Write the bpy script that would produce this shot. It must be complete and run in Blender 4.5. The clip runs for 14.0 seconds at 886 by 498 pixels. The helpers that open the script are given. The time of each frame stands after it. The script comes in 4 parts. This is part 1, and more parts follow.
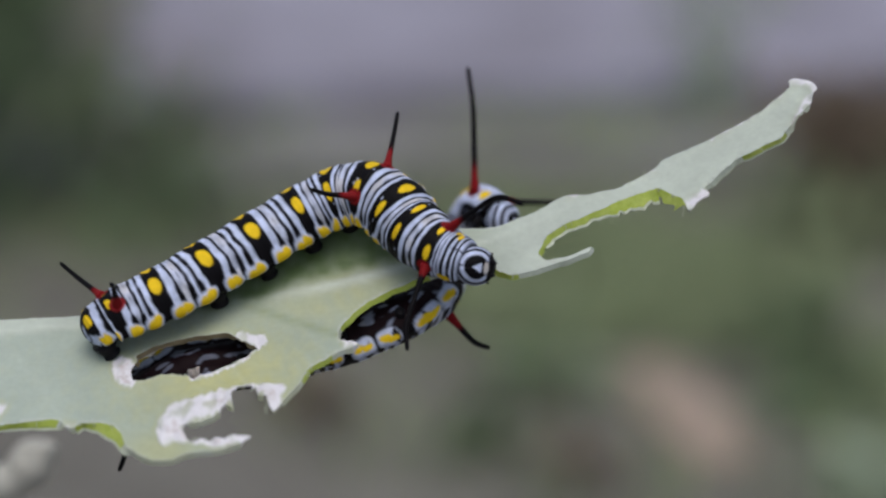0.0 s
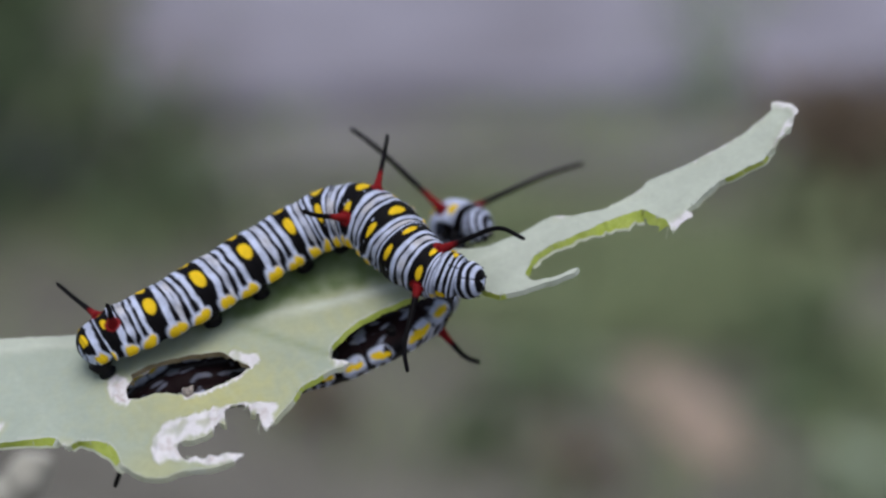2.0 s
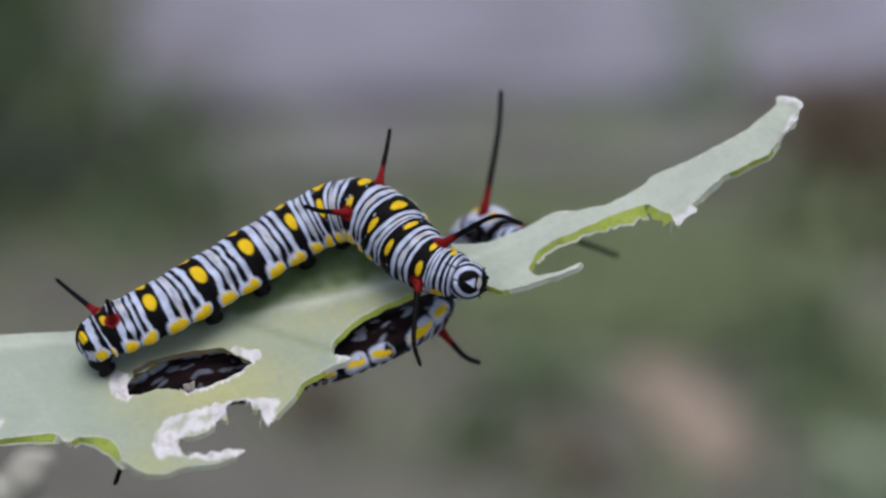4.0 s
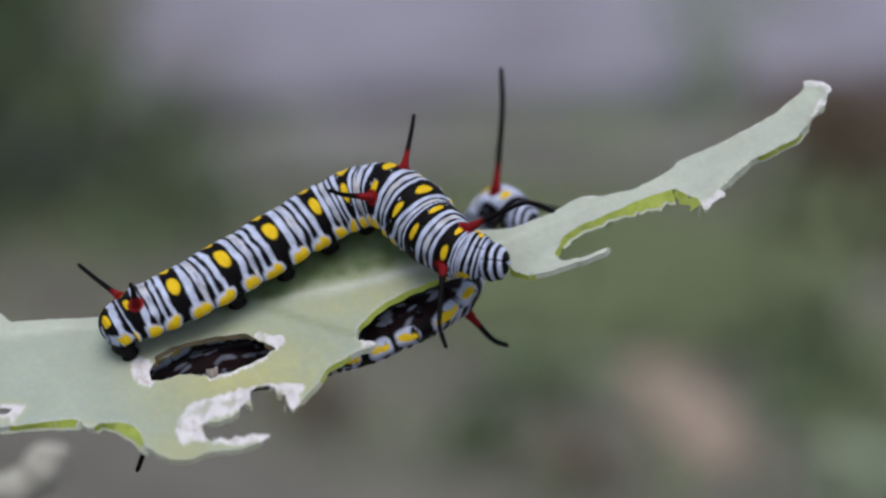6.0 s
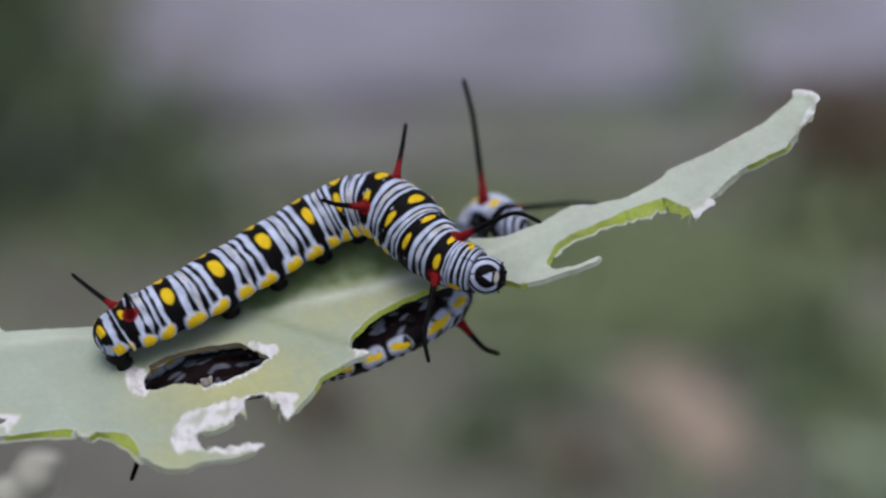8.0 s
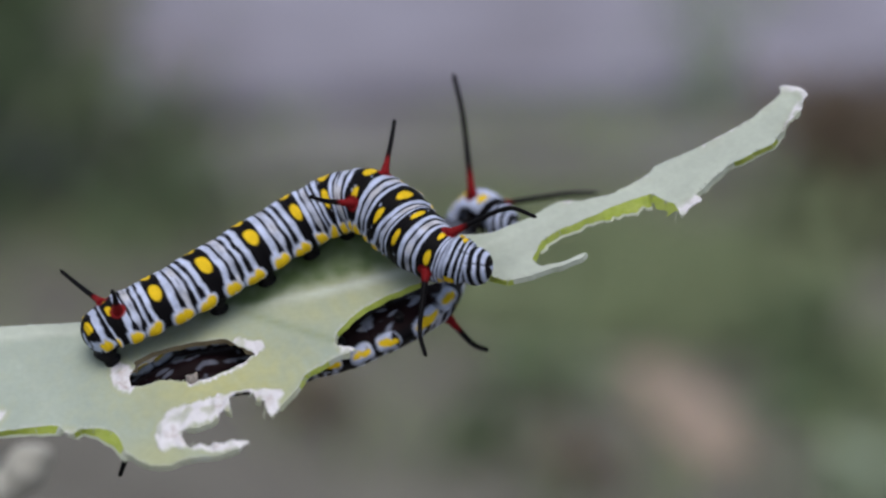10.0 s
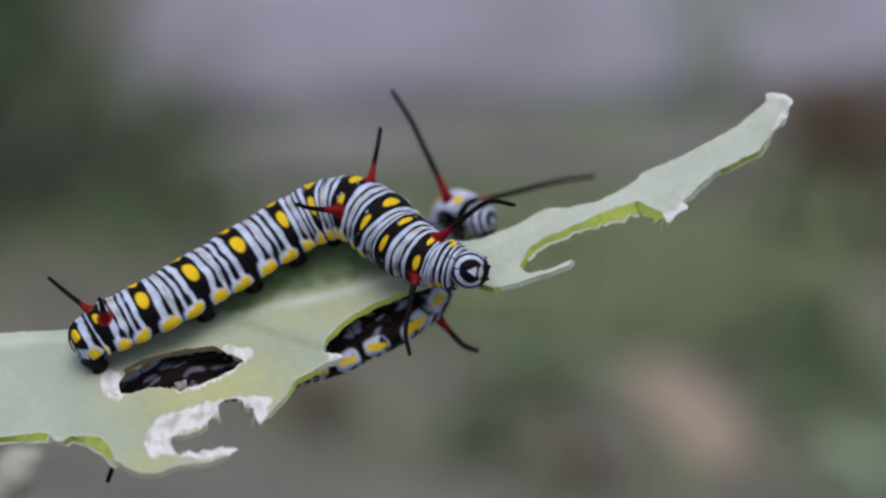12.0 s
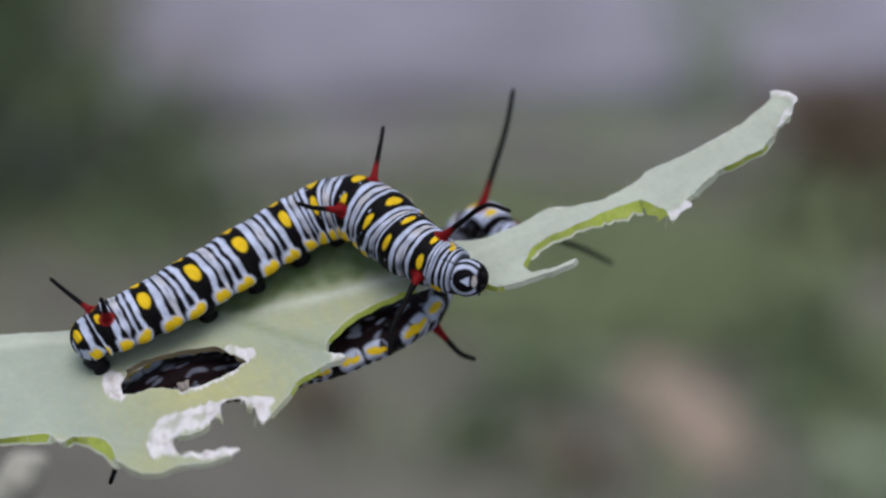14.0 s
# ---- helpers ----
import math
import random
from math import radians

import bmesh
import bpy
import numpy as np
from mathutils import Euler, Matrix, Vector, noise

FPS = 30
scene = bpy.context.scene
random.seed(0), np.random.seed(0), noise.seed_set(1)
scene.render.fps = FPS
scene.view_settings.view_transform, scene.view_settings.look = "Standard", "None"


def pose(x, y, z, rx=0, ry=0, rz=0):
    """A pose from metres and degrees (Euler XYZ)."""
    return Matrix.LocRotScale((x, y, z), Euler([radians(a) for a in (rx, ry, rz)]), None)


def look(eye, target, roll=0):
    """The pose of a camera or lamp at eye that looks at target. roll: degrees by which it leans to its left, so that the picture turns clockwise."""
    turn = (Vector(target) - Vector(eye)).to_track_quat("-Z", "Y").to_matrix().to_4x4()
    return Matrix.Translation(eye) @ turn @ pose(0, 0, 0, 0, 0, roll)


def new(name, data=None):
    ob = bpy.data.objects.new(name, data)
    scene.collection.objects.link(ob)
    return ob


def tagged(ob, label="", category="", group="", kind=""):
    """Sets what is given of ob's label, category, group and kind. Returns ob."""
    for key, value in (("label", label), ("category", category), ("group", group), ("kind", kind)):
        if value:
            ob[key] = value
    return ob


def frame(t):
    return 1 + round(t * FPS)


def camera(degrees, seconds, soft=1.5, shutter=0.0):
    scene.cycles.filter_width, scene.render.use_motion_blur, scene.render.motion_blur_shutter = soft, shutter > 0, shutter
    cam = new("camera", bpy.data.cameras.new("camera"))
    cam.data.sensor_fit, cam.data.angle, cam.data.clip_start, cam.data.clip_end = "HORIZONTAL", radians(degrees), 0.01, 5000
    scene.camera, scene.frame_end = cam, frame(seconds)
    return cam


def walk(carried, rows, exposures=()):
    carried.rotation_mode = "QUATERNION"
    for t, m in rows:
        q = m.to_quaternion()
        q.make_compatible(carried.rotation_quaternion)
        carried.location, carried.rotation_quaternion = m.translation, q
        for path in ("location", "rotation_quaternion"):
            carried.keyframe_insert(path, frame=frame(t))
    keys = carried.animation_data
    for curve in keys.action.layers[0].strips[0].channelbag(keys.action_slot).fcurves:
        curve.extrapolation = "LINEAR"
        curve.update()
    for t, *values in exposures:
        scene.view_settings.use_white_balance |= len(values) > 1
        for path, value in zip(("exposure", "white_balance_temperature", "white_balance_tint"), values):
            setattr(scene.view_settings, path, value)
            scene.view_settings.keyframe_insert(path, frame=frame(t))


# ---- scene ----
PITCH = 20.0
HEIGHT = 0.80
cam = camera(24.0, 14.0, soft=2.4)
BASE = pose(0, 0, HEIGHT, -PITCH, 0, 0)          # the plant's resting axes: x along the leaf, y away, z up its face
EYE = BASE @ pose(0, -0.195, 0, 90, 0, 0)
cam.data.dof.use_dof = True
cam.data.dof.focus_distance = 0.192
cam.data.dof.aperture_fstop = 12.5
walk(cam, [(0.0, EYE), (14.0, EYE)], exposures=[(0.0, -0.04), (2.0, 0.01), (3.0, 0.04), (5.5, 0.02), (7.0, -0.06), (8.0, -0.04), (10.5, 0.0), (14.0, 0.0)])

# ---- light: an overcast sky and a weak, wide sun ----
world = bpy.data.worlds.new("overcast_sky")
scene.world = world
world.use_nodes = True
wn = world.node_tree.nodes
sky = wn.new("ShaderNodeTexSky")
sky.sky_type, sky.sun_disc = "NISHITA", False
sky.sun_elevation, sky.sun_rotation = radians(70), radians(175)
sky.air_density, sky.dust_density, sky.ozone_density = 1.2, 3.0, 1.0
wn["Background"].inputs["Strength"].default_value = 0.12
pale_sky = wn.new("ShaderNodeHueSaturation")          # thin cloud takes the blue out
pale_sky.inputs["Saturation"].default_value = 0.72
world.node_tree.links.new(sky.outputs[0], pale_sky.inputs["Color"])
world.node_tree.links.new(pale_sky.outputs[0], wn["Background"].inputs["Color"])
sun = new("sun", bpy.data.lights.new("sun", "SUN"))
sun.data.energy, sun.data.angle, sun.data.color = 1.6, radians(45), (1.0, 0.97, 0.93)
sun.matrix_world = look((0.1, -0.5, 2.0 + HEIGHT), (0, 0, HEIGHT))


# ---- materials ----
def material(name, rough=0.6, spec=0.4):
    m = bpy.data.materials.new(name)
    m.use_nodes = True
    b = m.node_tree.nodes["Principled BSDF"]
    b.inputs["Roughness"].default_value = rough
    b.inputs["Specular IOR Level"].default_value = spec
    return m, m.node_tree.nodes, m.node_tree.links, b


def mix(nt, ln, fac, a, b, blend="MIX"):
    n = nt.new("ShaderNodeMix")
    n.data_type, n.blend_type = "RGBA", blend
    for socket, v in ((n.inputs[0], fac), (n.inputs[6], a), (n.inputs[7], b)):
        if isinstance(v, (int, float)):
            socket.default_value = v
        elif isinstance(v, tuple):
            socket.default_value = (*v, 1)
        else:
            ln.new(v, socket)
    return n.outputs[2]


def noise_tex(nt, ln, scale, detail=4, rough=0.55, lo=0.35, hi=0.65):
    co = nt.new("ShaderNodeTexCoord")
    n = nt.new("ShaderNodeTexNoise")
    n.inputs["Scale"].default_value, n.inputs["Detail"].default_value, n.inputs["Roughness"].default_value = scale, detail, rough
    ln.new(co.outputs["Object"], n.inputs["Vector"])
    r = nt.new("ShaderNodeMapRange")
    r.inputs[1].default_value, r.inputs[2].default_value = lo, hi
    ln.new(n.outputs["Fac"], r.inputs[0])
    return r.outputs[0]


def bump(nt, ln, bsdf, height, strength=0.3, distance=0.0002):
    n = nt.new("ShaderNodeBump")
    n.inputs["Strength"].default_value, n.inputs["Distance"].default_value = strength, distance
    ln.new(height, n.inputs["Height"])
    ln.new(n.outputs[0], bsdf.inputs["Normal"])


def simple(name, a, b, scale, rough=0.7, spec=0.3, strength=0.3, distance=0.0002, sheen=0.0):
    """Two tones in blotches with a finer grain over them, and relief."""
    m, nt, ln, bs = material(name, rough, spec)
    blotch = noise_tex(nt, ln, scale, 3)
    grain = noise_tex(nt, ln, scale * 9, 4)
    c = mix(nt, ln, blotch, a, b)
    dark = tuple(v * 0.75 for v in a)
    half = nt.new("ShaderNodeMath")
    half.operation = "MULTIPLY"
    half.inputs[1].default_value = 0.45
    ln.new(grain, half.inputs[0])
    c = mix(nt, ln, half.outputs[0], c, dark)
    ln.new(c, bs.inputs["Base Color"])
    bump(nt, ln, bs, grain, strength, distance)
    if sheen:
        bs.inputs["Sheen Weight"].default_value = sheen
    return m


def marked(name, layer, ground, first, second, third, rough, spec, grain_scale, strength, distance, translucent=0.0, contrast=1.0, through_tint=(1, 1, 1), stain=None, fourth=None):
    """A skin whose markings lie in the mesh: ground colour and three colours over it."""
    m, nt, ln, bs = material(name, rough, spec)
    at = nt.new("ShaderNodeAttribute")
    at.attribute_name = layer
    sep = nt.new("ShaderNodeSeparateColor")
    ln.new(at.outputs["Color"], sep.inputs[0])
    blotch = noise_tex(nt, ln, grain_scale * 0.12, 3)
    grain = noise_tex(nt, ln, grain_scale, 4)

    def toned(c, k):
        return mix(nt, ln, blotch, c, tuple(v * (1 - (1 - k) * contrast) for v in c))

    c = toned(ground, 0.85)
    for i, (colour, k) in enumerate(((first, 0.74), (second, 0.85), (third, 0.7))):
        tone = toned(colour, k)
        if stain and i == 0:
            tone = mix(nt, ln, noise_tex(nt, ln, grain_scale * 0.3, 5, 0.6, 0.54, 0.8), tone, stain)
        c = mix(nt, ln, sep.outputs[i], c, tone)
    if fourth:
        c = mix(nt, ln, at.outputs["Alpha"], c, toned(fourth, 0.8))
    half = nt.new("ShaderNodeMath")
    half.operation = "MULTIPLY"
    half.inputs[1].default_value = 0.12 * contrast
    ln.new(grain, half.inputs[0])
    c = mix(nt, ln, half.outputs[0], c, (0.0, 0.0, 0.0), "MULTIPLY")
    ln.new(c, bs.inputs["Base Color"])
    bump(nt, ln, bs, grain, strength, distance)
    if translucent:
        t = nt.new("ShaderNodeBsdfTranslucent")
        ln.new(mix(nt, ln, 1.0, c, through_tint, "MULTIPLY"), t.inputs[0])
        s = nt.new("ShaderNodeMixShader")
        s.inputs[0].default_value = translucent
        ln.new(bs.outputs[0], s.inputs[1])
        ln.new(t.outputs[0], s.inputs[2])
        ln.new(s.outputs[0], nt["Material Output"].inputs[0])
    return m


SKIN = marked("caterpillar_skin", "markings", (0.005, 0.0045, 0.006), (0.57, 0.635, 0.86), (0.8, 0.54, 0.018), (0.22, 0.011, 0.014), 0.55, 0.06, 7000, 0.2, 0.00004)
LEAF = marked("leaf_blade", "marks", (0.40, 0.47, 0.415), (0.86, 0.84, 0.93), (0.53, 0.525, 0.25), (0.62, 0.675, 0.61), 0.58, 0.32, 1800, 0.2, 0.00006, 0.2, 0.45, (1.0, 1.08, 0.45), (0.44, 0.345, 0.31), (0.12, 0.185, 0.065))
CUT = simple("chewed_leaf_edge", (0.34, 0.43, 0.055), (0.45, 0.53, 0.12), 900, 0.5, 0.4, 0.6, 0.00015)
BROWNED = simple("browned_rim", (0.2, 0.165, 0.105), (0.13, 0.105, 0.06), 700, 0.8, 0.2)
FIBRE = simple("torn_fibre", (0.5, 0.54, 0.44), (0.42, 0.46, 0.36), 900, 0.7)
HUSK = simple("dried_husk", (0.72, 0.64, 0.6), (0.55, 0.47, 0.42), 1200, 0.8)
STEM = simple("milkweed_stem", (0.35, 0.45, 0.25), (0.45, 0.5, 0.32), 120, 0.6)
BUD = simple("bud_skin", (0.45, 0.44, 0.4), (0.36, 0.35, 0.32), 300, 0.6)
BLACK = simple("black_cuticle", (0.006, 0.0055, 0.007), (0.01, 0.009, 0.012), 2500, 0.5, 0.12, 0.2, 0.00005)
SOIL = simple("soil", (0.205, 0.197, 0.18), (0.128, 0.123, 0.11), 5.5, 0.95, 0.1, 0.8, 0.01)
CONCRETE = simple("old_concrete", (0.303, 0.295, 0.368), (0.188, 0.178, 0.213), 4.5, 0.9, 0.2, 0.5, 0.003)
DUST = simple("dusty_paving", (0.225, 0.22, 0.23), (0.175, 0.17, 0.165), 3, 0.95, 0.1, 0.5, 0.003)
GRASS = simple("grass_blades", (0.245, 0.3, 0.165), (0.285, 0.33, 0.195), 8, 0.6)
SHRUB = simple("shrub_leaves", (0.115, 0.165, 0.09), (0.15, 0.2, 0.11), 14, 0.55)
BARK = simple("brown_bark", (0.09, 0.065, 0.045), (0.06, 0.045, 0.03), 30, 0.9)
BRICK = simple("weathered_brick", (0.4, 0.31, 0.255), (0.34, 0.27, 0.23), 25, 0.9, 0.2, 0.6, 0.002)
WEED = simple("weed_leaves", (0.34, 0.41, 0.3), (0.38, 0.44, 0.33), 20, 0.6)
DRY = simple("dry_leaf", (0.2, 0.155, 0.115), (0.14, 0.11, 0.08), 40, 0.8)


# ---- builders ----
MM = 0.001


def mesh_object(name, verts, faces, mats, parent=None, label="", layer=None, values=None, slots=None, smooth=True):
    me = bpy.data.meshes.new(name)
    me.from_pydata([tuple(v) for v in verts], [], faces)
    for m in mats:
        me.materials.append(m)
    if slots is not None:
        me.polygons.foreach_set("material_index", np.asarray(slots, dtype=np.int32))
    me.polygons.foreach_set("use_smooth", np.full(len(me.polygons), smooth))
    if layer:
        a = me.color_attributes.new(layer, "FLOAT_COLOR", "POINT")
        a.data.foreach_set("color", (np.c_[values, np.ones(len(values))] if np.shape(values)[1] == 3 else np.asarray(values)).astype(np.float32).ravel())
    me.update()
    ob = new(name, me)
    if parent is not None:
        ob.parent = parent
    if label:
        ob["label"] = label
    return ob


def empty(name, label, category, group="", m=None):
    ob = tagged(new(name), label, category, group)
    ob.empty_display_size = 0.01
    if m is not None:
        ob.matrix_world = m
    return ob


def catmull(points, n=40):
    p = np.asarray(points, float)
    p = np.vstack([2 * p[0] - p[1], p, 2 * p[-1] - p[-2]])
    t = np.linspace(0, 1, n, endpoint=False)[:, None]
    out = []
    for a, b, c, d in zip(p[:-3], p[1:-2], p[2:-1], p[3:]):
        out.append(0.5 * (2 * b + (c - a) * t + (2 * a - 5 * b + 4 * c - d) * t ** 2 + (3 * b - a - 3 * c + d) * t ** 3))
    return np.vstack(out + [p[-2:-1]])


def unit(v):
    return v / np.linalg.norm(v, axis=-1, keepdims=True)


def tube(points, radii, sides=10, cap=True):
    """Vertices and faces of a tapering round rod along points."""
    p = np.asarray(points, float)
    tang = unit(np.gradient(p, axis=0))
    ref = np.array([0.31, 0.52, 0.79])
    a = unit(np.cross(tang, ref))
    b = np.cross(tang, a)
    ang = np.linspace(0, 2 * np.pi, sides, endpoint=False)
    r = np.asarray(radii, float)
    v = p[:, None] + r[:, None, None] * (np.cos(ang)[None, :, None] * a[:, None] + np.sin(ang)[None, :, None] * b[:, None])
    n = len(p)
    f = [(i * sides + j, i * sides + (j + 1) % sides, (i + 1) * sides + (j + 1) % sides, (i + 1) * sides + j) for i in range(n - 1) for j in range(sides)]
    if cap:
        f += [tuple(range(sides))[::-1], tuple((n - 1) * sides + j for j in range(sides))]
    return v.reshape(-1, 3), f


def step(x, lo, hi):
    t = np.clip((x - lo) / (hi - lo), 0, 1)
    return t * t * (3 - 2 * t)


# ---- setting ----
def ground():
    bm = bmesh.new()
    bmesh.ops.create_grid(bm, x_segments=90, y_segments=90, size=3)
    for v in bm.verts:
        v.co.y += 2.5
        v.co.z = 0.012 * noise.noise(v.co * 3.0) + 0.006 * noise.noise(v.co * 11.0) - 0.005
    ring = [(-300, -300), (300, -300), (300, 300), (-300, 300)]
    outer = [bm.verts.new((x, y, -0.005)) for x, y in ring]
    edge = [e for e in bm.edges if e.is_boundary]
    rim = {v for e in edge for v in e.verts}
    sides = (lambda v: v.co.y < -0.49, lambda v: v.co.x > 2.99, lambda v: v.co.y > 5.49, lambda v: v.co.x < -2.99)
    for i, side in enumerate(sides):
        run = sorted([v for v in rim if side(v)], key=lambda v: (v.co.x if i in (0, 2) else v.co.y), reverse=i in (2, 3))
        bm.faces.new([outer[i], outer[(i + 1) % 4]] + run[::-1])
    me = bpy.data.meshes.new("ground")
    bm.to_mesh(me)
    bm.free()
    me.materials.append(SOIL)
    return tagged(new("ground", me), "grey-brown bare soil ground with sparse grass", "ground", kind="structure")


def pavement():
    bm = bmesh.new()
    bmesh.ops.create_cube(bm, size=1.0, matrix=pose(-0.46, 2.66, 0.02, 0, 0, 6) @ Matrix.Translation((3.0, 2.05, 0)) @ Matrix.Diagonal((6.0, 4.1, 0.08, 1)))
    bmesh.ops.bevel(bm, geom=bm.edges[:], offset=0.012, segments=2, affect="EDGES")
    me = bpy.data.meshes.new("pavement")
    bm.to_mesh(me)
    bm.free()
    me.materials.append(CONCRETE)
    return tagged(new("pavement", me), "pale lilac-grey concrete path slab", "pavement", kind="structure")


def verge():
    """A dusty strip of worn paving before the path."""
    bm = bmesh.new()
    bmesh.ops.create_grid(bm, x_segments=120, y_segments=8, size=1)
    for v in bm.verts:
        edge = 0.05 * noise.noise(Vector((v.co.x * 14, 0, 2.0))) + 0.12 * noise.noise(Vector((v.co.x * 5, 0, 4.0)))
        v.co = pose(0, 2.58, 0, 0, 0, 5) @ Vector((1.0 + v.co.x * 1.9, v.co.y * 0.13 + (edge if v.co.y < -0.1 else 0), 0.02 + 0.003 * noise.noise(v.co * 30)))
    for e in bmesh.ops.extrude_edge_only(bm, edges=[e for e in bm.edges if e.is_boundary])["geom"]:
        if isinstance(e, bmesh.types.BMVert):
            e.co.z = -0.03
    me = bpy.data.meshes.new("trim")
    bm.to_mesh(me)
    bm.free()
    me.materials.append(DUST)
    return tagged(new("trim", me), "dusty worn strip along the concrete path", "verge", kind="structure")


def blades(name, label, patches, mat, count, height, seed):
    rng = np.random.default_rng(seed)
    vs, fs = [], []
    for cx, cy, rx, ry, share in patches:
        for _ in range(int(count * share)):
            a, r = rng.uniform(0, 2 * np.pi), np.sqrt(rng.uniform())
            x, y = cx + rx * r * np.cos(a), cy + ry * r * np.sin(a)
            h, w = height * rng.uniform(0.5, 1.3), rng.uniform(0.003, 0.006)
            d, lean = rng.uniform(0, 2 * np.pi), rng.uniform(0.1, 0.8)
            u = np.array([np.cos(d), np.sin(d), 0])
            s = np.array([-np.sin(d), np.cos(d), 0]) * w
            o = np.array([x, y, -0.012])
            k = len(vs)
            m1 = o + u * lean * h * 0.3 + np.array([0, 0, h * 0.6])
            t1 = o + u * lean * h + np.array([0, 0, h])
            vs += [o - s, o + s, m1 + s * 0.8, m1 - s * 0.8, t1]
            fs += [(k, k + 1, k + 2, k + 3), (k + 3, k + 2, k + 4)]
    ob = mesh_object(name, vs, fs, [mat], smooth=False)
    return tagged(ob, label, "grass", kind="stuff")


def shrub(label, x, y, height, spread, leaf_mat, leaves, seed, stem_mat=BARK):
    """A low bush: stems from one foot, and many small folded leaves."""
    rng = np.random.default_rng(seed)
    root = empty("shrub", label, "shrub", m=Matrix.Translation((x, y, 0)))
    ends = []
    for i in range(7):
        a = i * 2.4 + rng.uniform(-0.3, 0.3)
        out = spread * rng.uniform(0.35, 0.8)
        pts = catmull([(0, 0, -0.02), (0.25 * out * np.cos(a), 0.25 * out * np.sin(a), height * 0.4), (out * np.cos(a), out * np.sin(a), height * rng.uniform(0.7, 1.0))], 8)
        v, f = tube(pts, np.linspace(0.008, 0.002, len(pts)), 7)
        mesh_object("stem", v, f, [stem_mat], root)
        ends.append(pts)
    vs, fs = [], []
    for _ in range(leaves):
        p = ends[rng.integers(7)]
        c = p[rng.integers(len(p) // 4, len(p))] + rng.normal(0, 0.22 * spread, 3)
        c[2] = max(c[2], 0.01)
        d = unit(rng.normal(size=3) + np.array([0, 0, 0.2]))
        s = unit(np.cross(d, rng.normal(size=3)))
        n = np.cross(d, s)
        L, W = rng.uniform(0.02, 0.045), rng.uniform(0.008, 0.016)
        k = len(vs)
        vs += [c, c + d * L * 0.5 + s * W + n * W * 0.4, c + d * L, c + d * L * 0.5 - s * W + n * W * 0.4, c + d * L * 0.5]
        fs += [(k, k + 1, k + 4), (k + 1, k + 2, k + 4), (k + 2, k + 3, k + 4), (k + 3, k, k + 4)]
    mesh_object("crown", vs, fs, [leaf_mat], root)
    return root


def lump(name, label, category, mat, at, size, turn, seed, power=3.0, rough=0.12):
    """A rounded block with a broken, uneven face."""
    bm = bmesh.new()
    bmesh.ops.create_cube(bm, size=2.0)
    bmesh.ops.subdivide_edges(bm, edges=bm.edges[:], cuts=9, use_grid_fill=True)
    for v in bm.verts:
        c = v.co
        k = (abs(c.x) ** power + abs(c.y) ** power + abs(c.z) ** power) ** (1 / power)
        c /= k
        c *= 1 + rough * noise.noise(c * 1.7 + Vector((seed, 0, 0))) + 0.04 * noise.noise(c * 6 + Vector((seed, 3, 0)))
        v.co = Vector((c.x * size[0], c.y * size[1], c.z * size[2]))
    me = bpy.data.meshes.new(name)
    bm.to_mesh(me)
    bm.free()
    me.materials.append(mat)
    for p in me.polygons:
        p.use_smooth = True
    ob = tagged(new(name, me), label, category)
    ob.matrix_world = pose(*at, 0, 0, turn)
    return ob


# ---- the milkweed leaf ----
MIDRIB = [(-62.6, -10.5), (-46.7, -8.4), (-41.4, -7.8), (-33.5, -7.1), (-22.9, -5.5), (-11.8, -3.8), (-4.4, -2.0), (4.5, 0.8), (11.4, 3.6), (19.3, 6.8), (27.3, 11.0), (33.9, 15.3), (43.1, 21.2)]
REAR = [(-63.7, -10.5), (-55.6, -8.2), (-47.1, -6.0), (-44.6, -5.7), (-43.4, -5.9), (-42.3, -6.8), (-40.5, -6.6), (-36.3, -6.4), (-33.6, -6.3), (-25.9, -3.2), (-18.1, 0.1), (-10.0, 2.7), (-4.5, 3.0), (-0.2, 2.1), (3.0, 1.9), (5.1, 2.1), (8.3, 3.3), (11.5, 5.1), (13.8, 5.1), (16.7, 5.7), (19.9, 7.5), (20.5, 8.3), (24.7, 10.1), (29.7, 12.8), (31.9, 14.6), (32.7, 15.3), (32.5, 15.9), (34.2, 15.8), (34.9, 15.0)]
FRONT_TIP = [(33.9, 13.4), (32.3, 11.8), (31.1, 10.2), (29.1, 9.3), (26.9, 8.2), (24.8, 6.4), (23.8, 5.5), (24.4, 5.0), (23.5, 4.6), (22.3, 3.5), (22.0, 4.7), (21.1, 5.0), (20.0, 5.7), (17.1, 4.8), (14.5, 3.6), (11.3, 2.3), (9.5, 1.1), (8.7, -0.5), (9.4, -1.0), (11.1, -0.8), (13.7, 0.3), (13.2, -0.3), (11.1, -1.1), (8.5, -1.9), (6.4, -2.4), (5.2, -2.1), (4.7, -1.8), (4.5, -0.8), (3.9, -0.3), (2.9, -0.6)]
